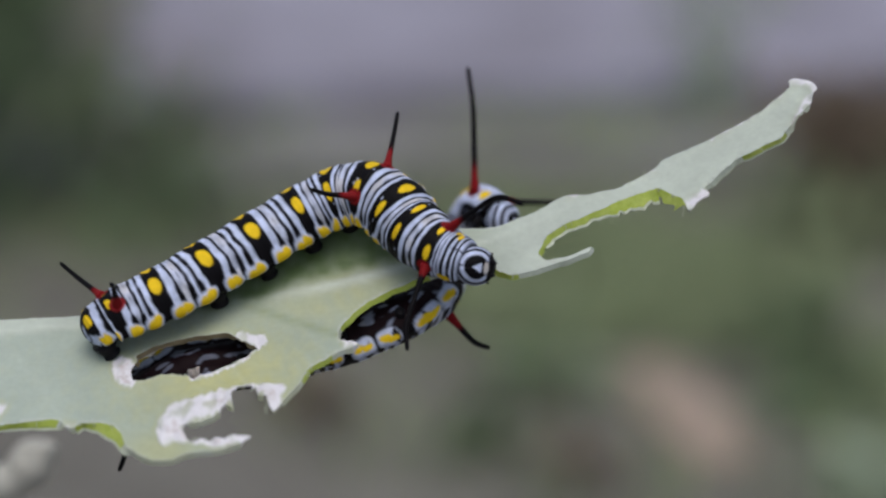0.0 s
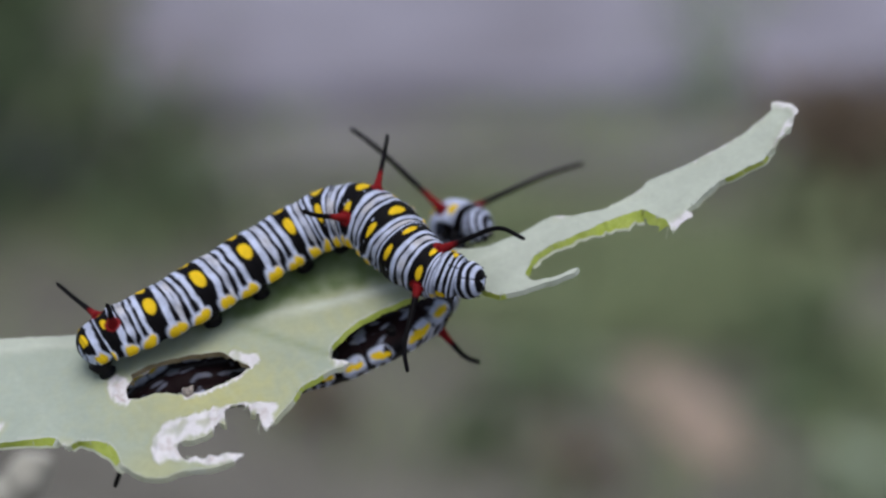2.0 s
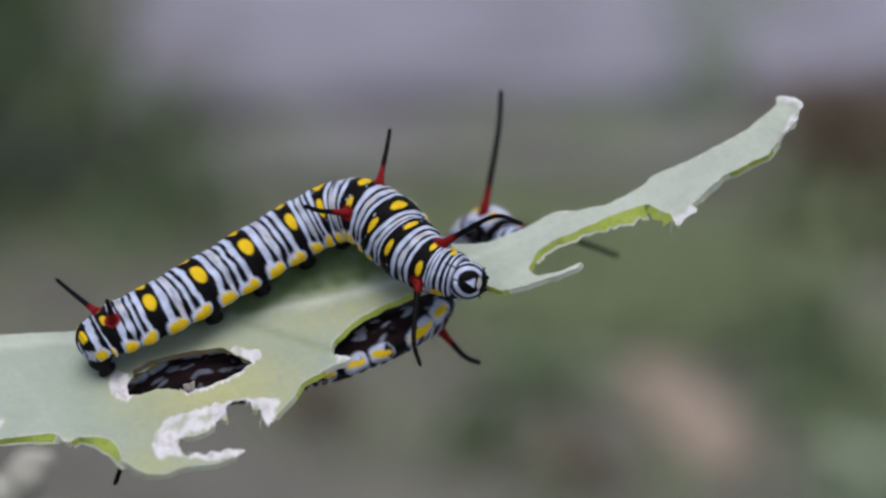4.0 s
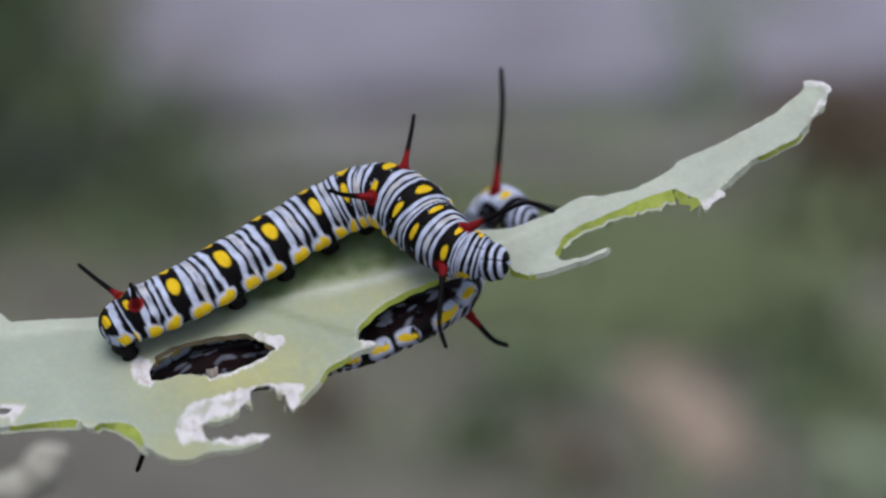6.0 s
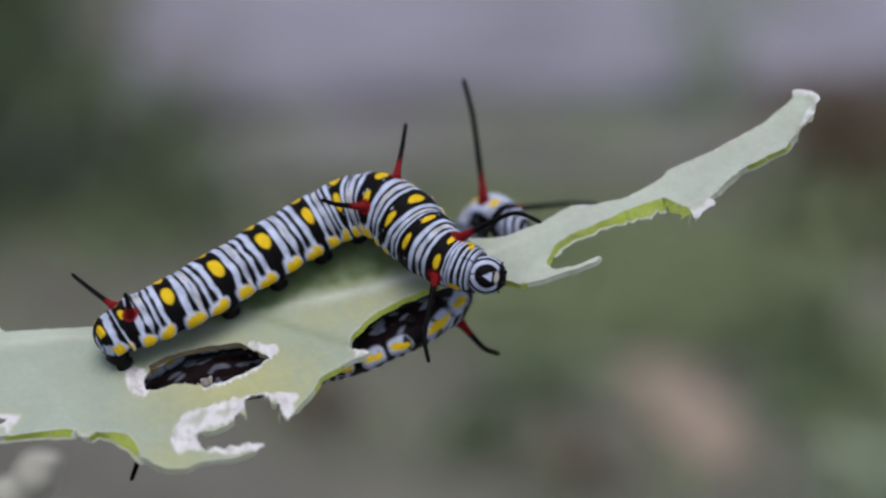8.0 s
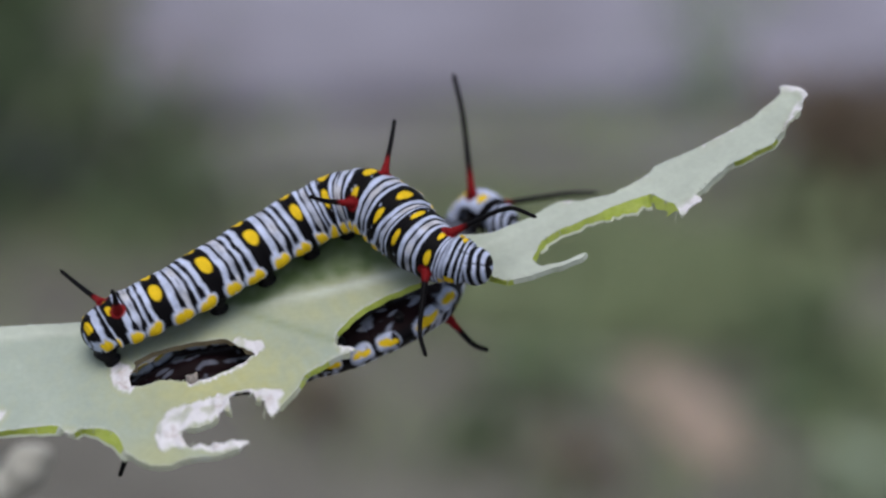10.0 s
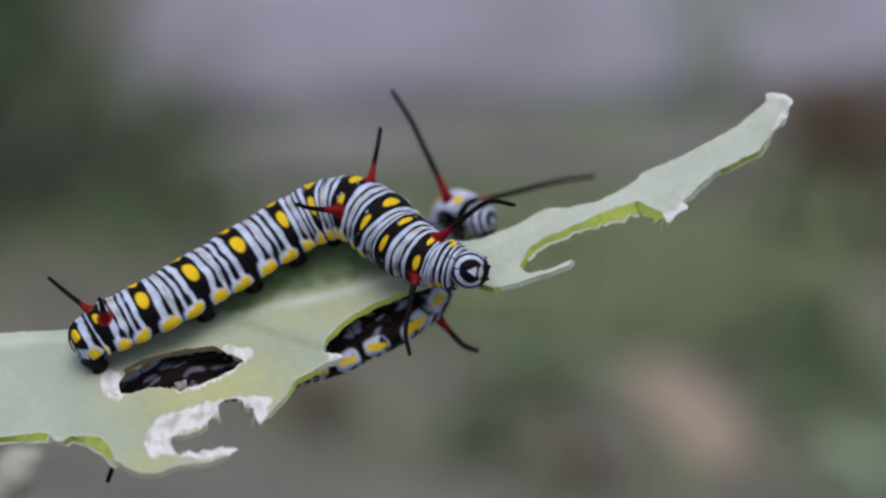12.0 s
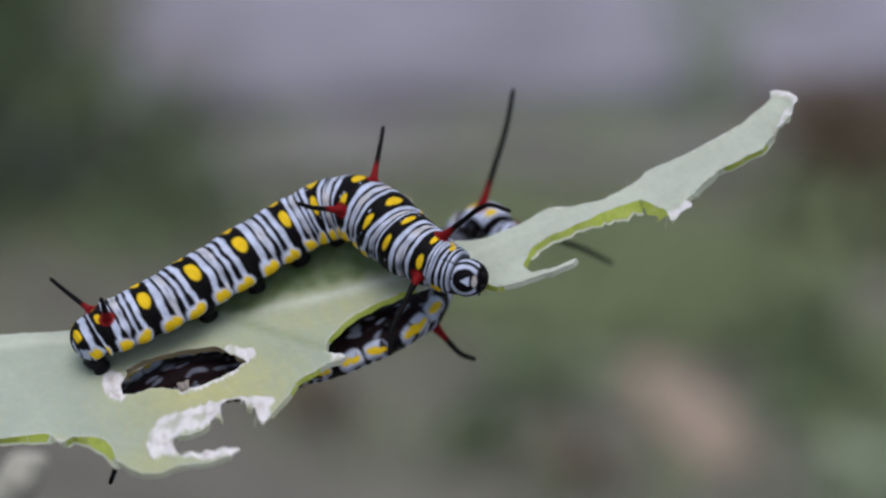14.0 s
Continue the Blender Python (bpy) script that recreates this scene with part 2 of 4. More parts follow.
FRONT = [(1.1, -1.7), (-2.6, -2.9), (-4.9, -3.9), (-7.0, -4.9), (-8.5, -6.1), (-9.5, -7.4), (-9.5, -8.2), (-7.5, -8.7), (-9.4, -9.2), (-10.9, -10.1), (-12.0, -10.7), (-12.7, -11.7), (-13.3, -12.6), (-14.0, -13.3), (-14.9, -14.4), (-15.4, -13.7), (-15.6, -13.1), (-16.3, -13.0), (-16.7, -12.4), (-17.9, -12.2), (-18.6, -12.5), (-18.9, -13.0), (-18.7, -14.0), (-19.4, -13.8), (-20.1, -14.7), (-21.6, -15.3), (-22.9, -15.3), (-23.0, -15.7), (-22.3, -16.7), (-20.6, -16.6), (-19.2, -16.55), (-18.2, -16.3), (-16.6, -16.25), (-17.9, -16.95), (-19.3, -17.4), (-21.8, -17.6), (-23.7, -18.3), (-25.3, -18.3), (-26.6, -17.9), (-27.7, -17.4), (-28.3, -16.4), (-29.2, -15.6), (-30.6, -15.4), (-32.2, -15.5), (-32.9, -15.9), (-33.6, -15.8), (-34.2, -15.2), (-36.4, -15.3), (-39.5, -15.7), (-46.5, -16.6), (-54.9, -16.6), (-62.2, -14.4)]
HOLE = [(-28.1, -11.8), (-28.4, -11.0), (-27.8, -10.3), (-28.2, -9.8), (-26.5, -8.9), (-24.2, -8.3), (-21.6, -7.9), (-19.7, -7.7), (-18.3, -8.5), (-16.8, -8.9), (-17.6, -9.7), (-18.6, -10.2), (-20.1, -10.8), (-21.8, -11.6), (-22.3, -11.8), (-23.2, -11.4), (-25.3, -11.3), (-27.0, -11.9)]
PINHOLE = [(-42.0, -15.0), (-40.7, -14.9), (-40.2, -14.5), (-41.1, -14.3), (-42.2, -14.6)]
# dried, scraped streaks along the bites: from x, z to x, z, and their half width
SCRAPED = [(34.2, 14.3, 32.2, 11.6, 0.2), (-18.1, -12.9, -19.8, -13.4, 0.75), (-19.8, -13.4, -23.7, -14.7, 1.00), (-23.7, -14.7, -24.2, -16.0, 1.15), (-24.1, -16.1, -22.6, -16.4, 0.55), (-22.6, -16.6, -20.4, -16.8, 0.22), (-19.8, -16.8, -17.0, -16.4, 0.4), (-17.3, -12.5, -14.5, -12.5, 0.50), (-15.2, -13.0, -14.8, -14.0, 0.75), (-29.3, -10.7, -28.5, -11.6, 0.95), (-18.6, -8.0, -16.5, -8.4, 0.45), (-16.6, -8.6, -18.4, -10.2, 0.28), (-18.4, -10.3, -21.6, -11.6, 0.15), (-22.5, -11.6, -22.0, -11.5, 0.35), (32.5, 15.7, 34.6, 15.3, 0.40), (34.7, 15.2, 34.0, 13.6, 0.26), (22.7, 4.1, 24.1, 4.9, 0.60), (-9.0, -8.4, -7.8, -8.7, 0.26), (-42.5, -14.9, -39.9, -14.3, 0.50), (-40.1, -14.4, -40.1, -15.1, 0.40), (-33.4, -15.7, -33.0, -15.7, 0.2), (25.0, 10.1, 31.9, 14.4, 0.18), (12.0, 5.0, 19.7, 7.3, 0.15)]
# fresh bites, where the green flesh shows: x, z, reach, slope of the cut
FRESH = [(-5.5, -4.8, 4.6, 0.3), (17.6, 4.9, 3.6, 1.15), (13.0, 3.4, 2.0, 0.5), (10.2, 1.9, 1.9, 0.28), (8.6, 0.2, 1.2, 0.2), (5.2, -2.0, 1.6, 0.25), (4.2, -0.6, 1.0, 0.3), (21.2, 4.9, 1.3, 1.1), (29.5, 9.2, 2.3, 0.06), (-37.3, -15.4, 3.1, 0.12), (-30.3, -15.9, 2.5, 0.12), (-11.5, -10.5, 1.7, 0.2)]
# bites that slant to a wedge: x, z, reach, slope at the middle
WEDGES = [(-34.6, -15.3, 4.5, 0.6), (-29.2, -15.7, 3.0, 1.1)]


def rib_height(x):
    m = np.asarray(MIDRIB)
    return np.interp(x, m[:, 0], m[:, 1])


def leaf_depth(x, z):
    """How far back the leaf's face lies: two halves that fold along the midrib, with soft waves."""
    q = z - rib_height(x)
    wave = 0.25 * np.sin(0.31 * x + 0.6) * np.sin(0.45 * z) + 0.15 * np.sin(0.9 * x + 0.4 * z)
    return np.where(q < 0, 1.15 * q, (0.7 + 0.25 * step(x, 0.0, 8.0)) * q) + wave * np.clip(np.abs(q) / 4, 0, 1)


def ragged(points, seed, gap=0.22, amount=0.09):
    """A closed line with its corners kept, cut into short pieces and frayed."""
    p = np.asarray(points, float)
    out = []
    for a, b in zip(p, np.roll(p, -1, axis=0)):
        n = max(1, int(np.hypot(*(b - a)) / gap))
        out += [a + (b - a) * i / n for i in range(n)]
    out = np.asarray(out)
    out = 0.5 * out + 0.25 * (np.roll(out, 1, 0) + np.roll(out, -1, 0))
    d = [[noise.noise((x * 0.9, z * 0.9, seed)) + 0.7 * noise.noise((x * 2.6, z * 2.6, seed)), noise.noise((x * 0.9, z * 0.9, seed + 9)) + 0.7 * noise.noise((x * 2.6, z * 2.6, seed + 9))] for x, z in out]
    torn = np.exp(-((out[:, 0] + 18.5) / 5) ** 2 - ((out[:, 1] + 14) / 3.5) ** 2)[:, None]
    e = np.array([[noise.noise((x * 3.4, z * 3.4, seed + 20)), noise.noise((x * 3.4, z * 3.4, seed + 30))] for x, z in out])
    return out + amount * np.asarray(d) + 0.22 * torn * e


def leaf_blade(parent, inv):
    from mathutils.geometry import delaunay_2d_cdt
    loops = [ragged(REAR + FRONT_TIP + FRONT, 1.0), ragged(HOLE, 5.0), ragged(PINHOLE, 7.0)]
    pts, edges = [], []
    for lp in loops:
        k = len(pts)
        pts += [Vector(p) for p in lp]
        edges += [(k + i, k + (i + 1) % len(lp)) for i in range(len(lp))]
    grid = [Vector((x + 0.3 * (j % 2), z)) for x in np.arange(-63, 35, 0.46) for j, z in enumerate(np.arange(-18.2, 16, 0.4))]
    rim = np.vstack(loops)
    grid += [Vector((x + 0.1 * (j % 2), z)) for x in np.arange(-31, -12, 0.21) for j, z in enumerate(np.arange(-18.8, -7, 0.19))]
    keep = []
    for g in grid:
        if np.min((rim[:, 0] - g.x) ** 2 + (rim[:, 1] - g.y) ** 2) > 0.012:
            keep.append(g)
    co, _, tris, *_ = delaunay_2d_cdt(pts + keep, edges, [], 1, 1e-5)

    def inside(x, z, lp):
        a, b = lp, np.roll(lp, -1, 0)
        cross = (a[:, 1] > z) != (b[:, 1] > z)
        with np.errstate(divide="ignore", invalid="ignore"):
            xs = (b[:, 0] - a[:, 0]) * (z - a[:, 1]) / (b[:, 1] - a[:, 1]) + a[:, 0]
        return np.sum(cross & (x < xs)) % 2 == 1

    p = np.array([(v.x, v.y) for v in co])
    good = []
    for t in tris:
        c = p[list(t)].mean(0)
        if inside(*c, loops[0]) and not inside(*c, loops[1]) and not inside(*c, loops[2]):
            good.append(tuple(t))
    x, z = p[:, 0], p[:, 1]
    q = z - rib_height(x)
    ridge = 0.28 * np.exp(-(q / 0.45) ** 2) * np.clip((40 - x) / 60, 0.2, 1)
    top = np.c_[x, leaf_depth(x, z), z]
    e = 0.05
    nx = (leaf_depth(x + e, z) - leaf_depth(x - e, z)) / (2 * e)
    nz = (leaf_depth(x, z + e) - leaf_depth(x, z - e)) / (2 * e)
    normal = unit(np.c_[nx, -np.ones(len(x)), nz])
    fine = np.array([noise.noise((a * 1.3, b * 1.3, 2.0)) for a, b in p])
    crisp = np.array([noise.noise((a * 1.5, b * 1.5, 6.0)) + 0.4 * noise.noise((a * 3.6, b * 3.6, 8.0)) for a, b in p])
    slow = np.array([noise.noise((a * 0.8, b * 0.8, 3.0)) for a, b in p])
    dry, tan, curl = np.zeros(len(x)), np.zeros(len(x)), np.zeros(len(x))
    for ax, az, bx, bz, r in SCRAPED:
        u = np.clip(((x - ax) * (bx - ax) + (z - az) * (bz - az)) / ((bx - ax) ** 2 + (bz - az) ** 2), 0, 1)
        d = np.hypot(x - ax - u * (bx - ax), z - az - u * (bz - az)) / r + 0.3 * crisp
        dry = np.maximum(dry, 1 - step(d, 0.85, 1.05))
        if r > 0.3 and ax < 0:
            curl = np.maximum(curl, dry)
        tan = np.maximum(tan, (1 - step(d - 0.35 / r, 0.9, 1.2)))
    vein = np.zeros(len(x))
    for k in range(-9, 6):
        for side in (-1, 1):
            along = q * side
            vein = np.maximum(vein, np.exp(-((x - k * 8.5 - 1.0 - 0.95 * along) / 0.28) ** 2) * (along > 0))
    top = top + normal * (ridge + 0.05 * fine - 0.03 * vein + (0.2 * crisp + 0.1 + 0.42 * slow) * curl)[:, None]
    # the rim flares a little at the underside, so the cut shows its depth
    border = {}
    for t in good:
        for a, b in zip(t, t[1:] + t[:1]):
            if (b, a) in border:
                del border[(b, a)]
            else:
                border[(a, b)] = 1
    out = np.zeros((len(x), 3))
    for a, b in border:
        d = top[b] - top[a]
        o = np.cross(d, normal[a])
        ln = np.linalg.norm(o)
        if ln > 0:
            out[a] += o / ln
            out[b] += o / ln
    k = np.linalg.norm(out, axis=1, keepdims=True)
    out = np.where(k > 0, out / np.maximum(k, 1e-6), 0)
    thick = 0.55
    flare = 0.12 - 0.1 * step(x, 23.5, 25.5)
    for cx, cz, r, f in FRESH:
        flare = np.maximum(flare, f * (0.8 + 0.5 * fine) * (1 - step(np.hypot(x - cx, z - cz) / r, 0.7, 1.1)) * (q < -0.35))
    for cx, cz, r, f in WEDGES:
        flare = np.maximum(flare, f * np.clip(1 - np.hypot(x - cx, z - cz) / r, 0, 1) * (q < -0.35) * ((x < -33.9) if cx < -33 else (x > -32.7)))
    bottom = top - normal * (thick * (0.9 + 0.25 * fine) * (1 - 0.8 * step(dry, 0.2, 0.8)))[:, None] + out * (flare * (1 - 0.7 * step(dry, 0.2, 0.8)))[:, None]
    n = len(x)
    tri = [t if np.dot(np.cross(top[t[1]] - top[t[0]], top[t[2]] - top[t[0]]), normal[t[0]]) > 0 else t[::-1] for t in good]
    border = {}
    for t in tri:
        for a, b in zip(t, t[1:] + t[:1]):
            if (b, a) in border:
                del border[(b, a)]
            else:
                border[(a, b)] = 1
    # the cut rim has corners of its own, so that its edges stay crisp
    faces = list(tri) + [(a + n, c + n, b + n) for a, b, c in tri] + [(b + 2 * n, a + 2 * n, a + 3 * n, b + 3 * n) for a, b in border]
    slots = [0] * (2 * len(tri))
    for a, b in border:
        hole = abs(x[a] + 22.5) < 6.5 and abs(z[a] + 9.5) < 2.45
        slots.append(2 if hole else int(q[a] < -0.35 and any(np.hypot(x[a] - cx, z[a] - cz) < r for cx, cz, r, _ in FRESH)))
    yellow = np.clip(0.85 * np.exp(-((x + 20) / 9) ** 2 - ((z + 11.5) / 4.5) ** 2) + 0.2 * fine, 0, 1)
    pale = 0.85 * step(x, -1.0, 9.0) + (0.2 + 0.5 * step(q, -0.6, 0.1)) * (1 - step(x, -36, -27))
    rib = np.clip(np.maximum(np.exp(-(q / 0.42) ** 2) * (0.55 + 0.45 * (step(x, -16, -10) + 1 - step(x, -33, -29))), pale) + 0.08 * vein, 0, 1)
    for a, b in border:
        dry[a] = max(dry[a], 0.3)
    # a side vein parts the yellowed half from the green one
    lower = (x + 18.7) * (-2.9) - (z + 5.2) * (10.3)
    lower = lower / 10.7
    yellow = np.where(x > -23, yellow * (0.25 + 0.75 * step(lower, -0.2, 0.3)), yellow)
    yellow = np.maximum(yellow, 0.4 * np.exp(-(lower / 0.22) ** 2) * (x > -18.7) * (x < -8.4))
    yellow = np.maximum(yellow, 0.6 * np.exp(-((x + 9) / 10) ** 2 - ((q + 0.3) / 4.0) ** 2) * (0.8 + 0.5 * slow))
    yellow = np.maximum(yellow, 0.6 * np.exp(-((x + 24.5) / 4) ** 2 - ((z + 17.5) / 1.8) ** 2))
    yellow = np.maximum(yellow, 0.4 * tan)
    # rear half: the caterpillar's shade painted in dark green, which a side vein shares
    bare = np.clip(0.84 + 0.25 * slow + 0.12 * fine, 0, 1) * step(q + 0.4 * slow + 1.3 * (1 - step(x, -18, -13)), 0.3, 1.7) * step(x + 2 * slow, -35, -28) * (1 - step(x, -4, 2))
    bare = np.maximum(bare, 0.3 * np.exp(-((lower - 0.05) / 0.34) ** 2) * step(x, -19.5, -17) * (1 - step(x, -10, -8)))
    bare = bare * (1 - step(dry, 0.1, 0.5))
    # a torn, pale skin hangs below the freshest bite
    for first, last, lowest, highest, share in ((8.6, 20.2, 0.4, 20, 1.0), (24.6, 33.2, 0.4, 20, 0.25), (-41.5, -33.9, -20, -14.9, 0.6), (-32.7, -27.6, -20, -14.9, 0.6)):
        skin, sheet = [], []
        for a, b in border:
            if q[a] < -0.35 and first < x[a] < last and lowest < z[a] < highest:
                k = len(skin)
                for i in (a, b):
                    reach = (0.3 + 0.16 * slow[i] + 0.1 * fine[i]) * share
                    skin += [bottom[i] - 0.2 * out[i], bottom[i] + out[i] * reach - normal[i] * 0.1, bottom[i] + out[i] * reach - normal[i] * 0.16, bottom[i] - 0.2 * out[i] - normal[i] * 0.08]
                sheet += [(k, k + 1, k + 5, k + 4), (k + 1, k + 2, k + 6, k + 5), (k + 2, k + 3, k + 7, k + 6), (k + 3, k, k + 4, k + 7)]
        mesh_object("torn_skin", np.array([inv @ Vector(c * MM) for c in skin]), sheet, [FIBRE], parent, "pale torn leaf skin")
    thin = np.array([noise.noise((a * 0.9, b * 0.9, 11.0)) + 0.25 * noise.noise((a * 2.2, b * 2.2, 12.0)) for a, b in p])
    dry = dry * np.clip(1.0 - 0.4 * step(thin, 0.15, 0.45) + 0.08 * crisp, 0.45, 1)
    dry = dry * (1 - 0.5 * np.exp(-((x + 23.5) / 0.8) ** 2 - ((z + 14.4 - 0.3 * (x + 23.5)) / 0.35) ** 2))
    yellow, rib = yellow * (1 - dry), rib * (1 - dry)
    worn = np.maximum(dry, 0.22)
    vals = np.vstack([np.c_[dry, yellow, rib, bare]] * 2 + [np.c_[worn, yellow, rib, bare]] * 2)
    used = np.zeros(4 * n, bool)
    for f in faces:
        used[list(f)] = True
    remap = np.cumsum(used) - 1
    v = np.vstack([top, bottom, top, bottom])[used] * MM
    faces = [tuple(int(remap[i]) for i in f) for f in faces]
    v = np.array([inv @ Vector(c) for c in v])
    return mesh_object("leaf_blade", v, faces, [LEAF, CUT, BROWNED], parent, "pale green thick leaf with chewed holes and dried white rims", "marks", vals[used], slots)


ROOT = BASE.inverted() @ Vector((-0.13, 0.01, 0.0))   # where the stem meets the soil


def fibres(parent, inv):
    """Short torn fibres that hang from the bites."""
    rng = np.random.default_rng(12)
    hairs = []
    for line, count in ((FRONT_TIP[:17], 34), (FRONT_TIP[16:27], 16), (REAR[18:28], 12), (FRONT[5:20], 30), (FRONT[28:36], 10), (FRONT[40:48], 12), (HOLE[9:17], 10)):
        for _ in range(count):
            k = rng.integers(len(line) - 1)
            a, b = np.array(line[k]), np.array(line[k + 1])
            p = a + (b - a) * rng.uniform()
            turn = rng.normal(-1.57, 0.7)
            long = rng.uniform(0.15, 0.5)
            hairs.append((p[0], p[1], long * np.cos(turn), long * np.sin(turn)))
    for x, z, dx, dz in (*hairs, (22.0, 3.7, -0.1, -0.9), (31.0, 10.1, 0.2, -0.5), (27.0, 8.1, 0.2, -0.5), (29.2, 9.1, 0.1, -0.35), (24.9, 6.5, 0.5, -0.3), (6.4, -2.4, -0.1, -0.5), (-15.6, -14.1, 0.1, -0.6), (-7.7, -8.7, 0.5, 0.0), (11.4, 5.1, 0.1, 0.3), (18.8, 7.0, 0.0, 0.3), (-36.2, -15.6, -0.1, -0.4)):
        y = float(leaf_depth(np.float64(x), np.float64(z)))
        a = np.array((x, y, z))
        side = rng.normal(0, 0.12, 3)
        pts = catmull([a - np.array((dx, 0, dz)) * 0.3, a + np.array((dx, 0, dz)) * 0.5 + side, a + np.array((dx, 0, dz))], 4)
        v, f = tube(pts, np.linspace(0.045, 0.015, len(pts)), 5)
        v = np.array([inv @ Vector(c * MM) for c in v])
        mesh_object("fibre", v, f, [FIBRE], parent)


def crumb(parent, inv):
    """A dried flake that stands up at the rim of the hole."""
    bm = bmesh.new()
    bmesh.ops.create_grid(bm, x_segments=10, y_segments=8, size=1)
    for v in bm.verts:
        x, y = v.co.x, v.co.y
        k = 1 + 0.35 * noise.noise((2 * x, 2 * y, 4.0))
        v.co = Vector((-22.6 + 0.5 * x * k, -6.1 - 0.35 * math.cos(2 * x) - 0.3 * y + 0.3 * noise.noise((x * 2, y * 2, 0.0)), -11.3 + 0.5 * y * k + 0.15 * x))
    skin = bmesh.ops.extrude_face_region(bm, geom=bm.faces[:])["geom"]
    for v in skin:
        if isinstance(v, bmesh.types.BMVert):
            v.co.y += 0.12
    for v in bm.verts:
        v.co = inv @ (v.co * MM)
    me = bpy.data.meshes.new("dried_flake")
    bm.to_mesh(me)
    bm.free()
    me.materials.append(HUSK)
    ob = new("dried_flake", me)
    ob.parent = parent
    ob["label"] = "small dried pinkish-white flake"


def milkweed():
    shift = Matrix.Translation(-ROOT)
    plant = empty("milkweed_plant", "pale green milkweed with a large half-eaten leaf", "plant")
    leaf_blade(plant, shift)
    fibres(plant, shift)
    crumb(plant, shift)
    m = [(x, z) for x, z in MIDRIB if x < 30]
    pts = catmull([(x, float(leaf_depth(x, z)) + 0.5, z - 0.45) for x, z in m], 8) * MM
    v, f = tube(pts + np.array(shift.translation), np.linspace(0.0008, 0.0002, len(pts)), 10)
    mesh_object("midrib", v, f, [STEM], plant)
    down = BASE.inverted().to_3x3() @ Vector((0, 0, -1))
    a = np.array((-62.6, 0.0, -10.5)) * MM
    top = np.array(ROOT) - np.array(down) * (HEIGHT + 0.03)
    pts = catmull([a + (0.004, 0, 0.0008), a + (-0.01, 0.0, -0.003), (a + top) / 2 - (0, 0, 0.006), top + np.array(down) * 0.02], 10)
    v, f = tube(pts + np.array(shift.translation), np.linspace(0.0013, 0.003, len(pts)), 12)
    mesh_object("petiole", v, f, [STEM], plant)
    pts = catmull([np.array(ROOT) + np.array(down) * 0.02, np.array(ROOT) - np.array(down) * 0.35 + (0.006, 0, 0), top], 14)
    v, f = tube(pts + np.array(shift.translation), np.linspace(0.008, 0.004, len(pts)), 14)
    mesh_object("stem", v, f, [STEM], plant)
    # pale flower buds on a side stalk beneath the leaf
    knot = np.array((-47.5, 46.0, -24.5)) * MM
    end = knot + np.array((-8.4, 0.8, -2.6)) * MM
    pts = catmull([top + np.array(down) * 0.03, (top + end) / 2 - (0, 0, 0.006), end], 10)
    v, f = tube(pts + np.array(shift.translation), np.linspace(0.002, 0.001, len(pts)), 10)
    mesh_object("flower_stalk", v, f, [STEM], plant)
    pod = catmull([knot + np.array(w) * MM for w in ((0.6, 0, 2.6), (0.4, 0, 0.9), (-0.9, 0, -1.3), (-3.2, 0.3, -2.7), (-5.8, 0.5, -3.0), (-8.5, 0.8, -2.6))], 10)
    u = np.linspace(0, 1, len(pod))
    thick = (0.0028 - 0.0009 * u) * np.sqrt(np.clip(1 - np.abs(2 * u - 1) ** 5, 0.01, 1)) * (1 + 0.06 * np.sin(23 * u))
    v, f = tube(pod + np.array(shift.translation), thick, 18)
    mesh_object("flower_bud", v, f, [BUD], plant, "pale curled flower bud")
    return plant


# ---- caterpillars ----
# shares of the body's length at which the black, spotted bands lie, tail to head: anal plate, A9, A8 .. A1, T3, T2, T1
class Body:
    """The centre line of a caterpillar with its back's direction and thickness."""

    def __init__(self, centre, back, radius, bands):
        self.line = catmull(centre)
        self.back = catmull(back)
        seg = np.linalg.norm(np.diff(self.line, axis=0), axis=1)
        self.s = np.concatenate([[0], np.cumsum(seg)])
        self.length = self.s[-1]
        self.radius = radius
        self.bands = np.asarray(bands)

    def at(self, s):
        c = np.stack([np.interp(s, self.s, self.line[:, i]) for i in range(3)], -1)
        e = 0.25
        t = unit(np.stack([np.interp(np.clip(s + e, 0, self.length), self.s, self.line[:, i]) - np.interp(np.clip(s - e, 0, self.length), self.s, self.line[:, i]) for i in range(3)], -1))
        d = np.stack([np.interp(s, self.s, self.back[:, i]) for i in range(3)], -1)
        d = unit(d - t * np.sum(d * t, -1, keepdims=True))
        return c, t, d, np.cross(t, d)

    def r(self, s):
        a = np.asarray(self.radius)
        return np.interp(s, a[:, 0], a[:, 1])

    def band(self, s):
        return np.interp(s, self.bands, np.arange(len(self.bands)))


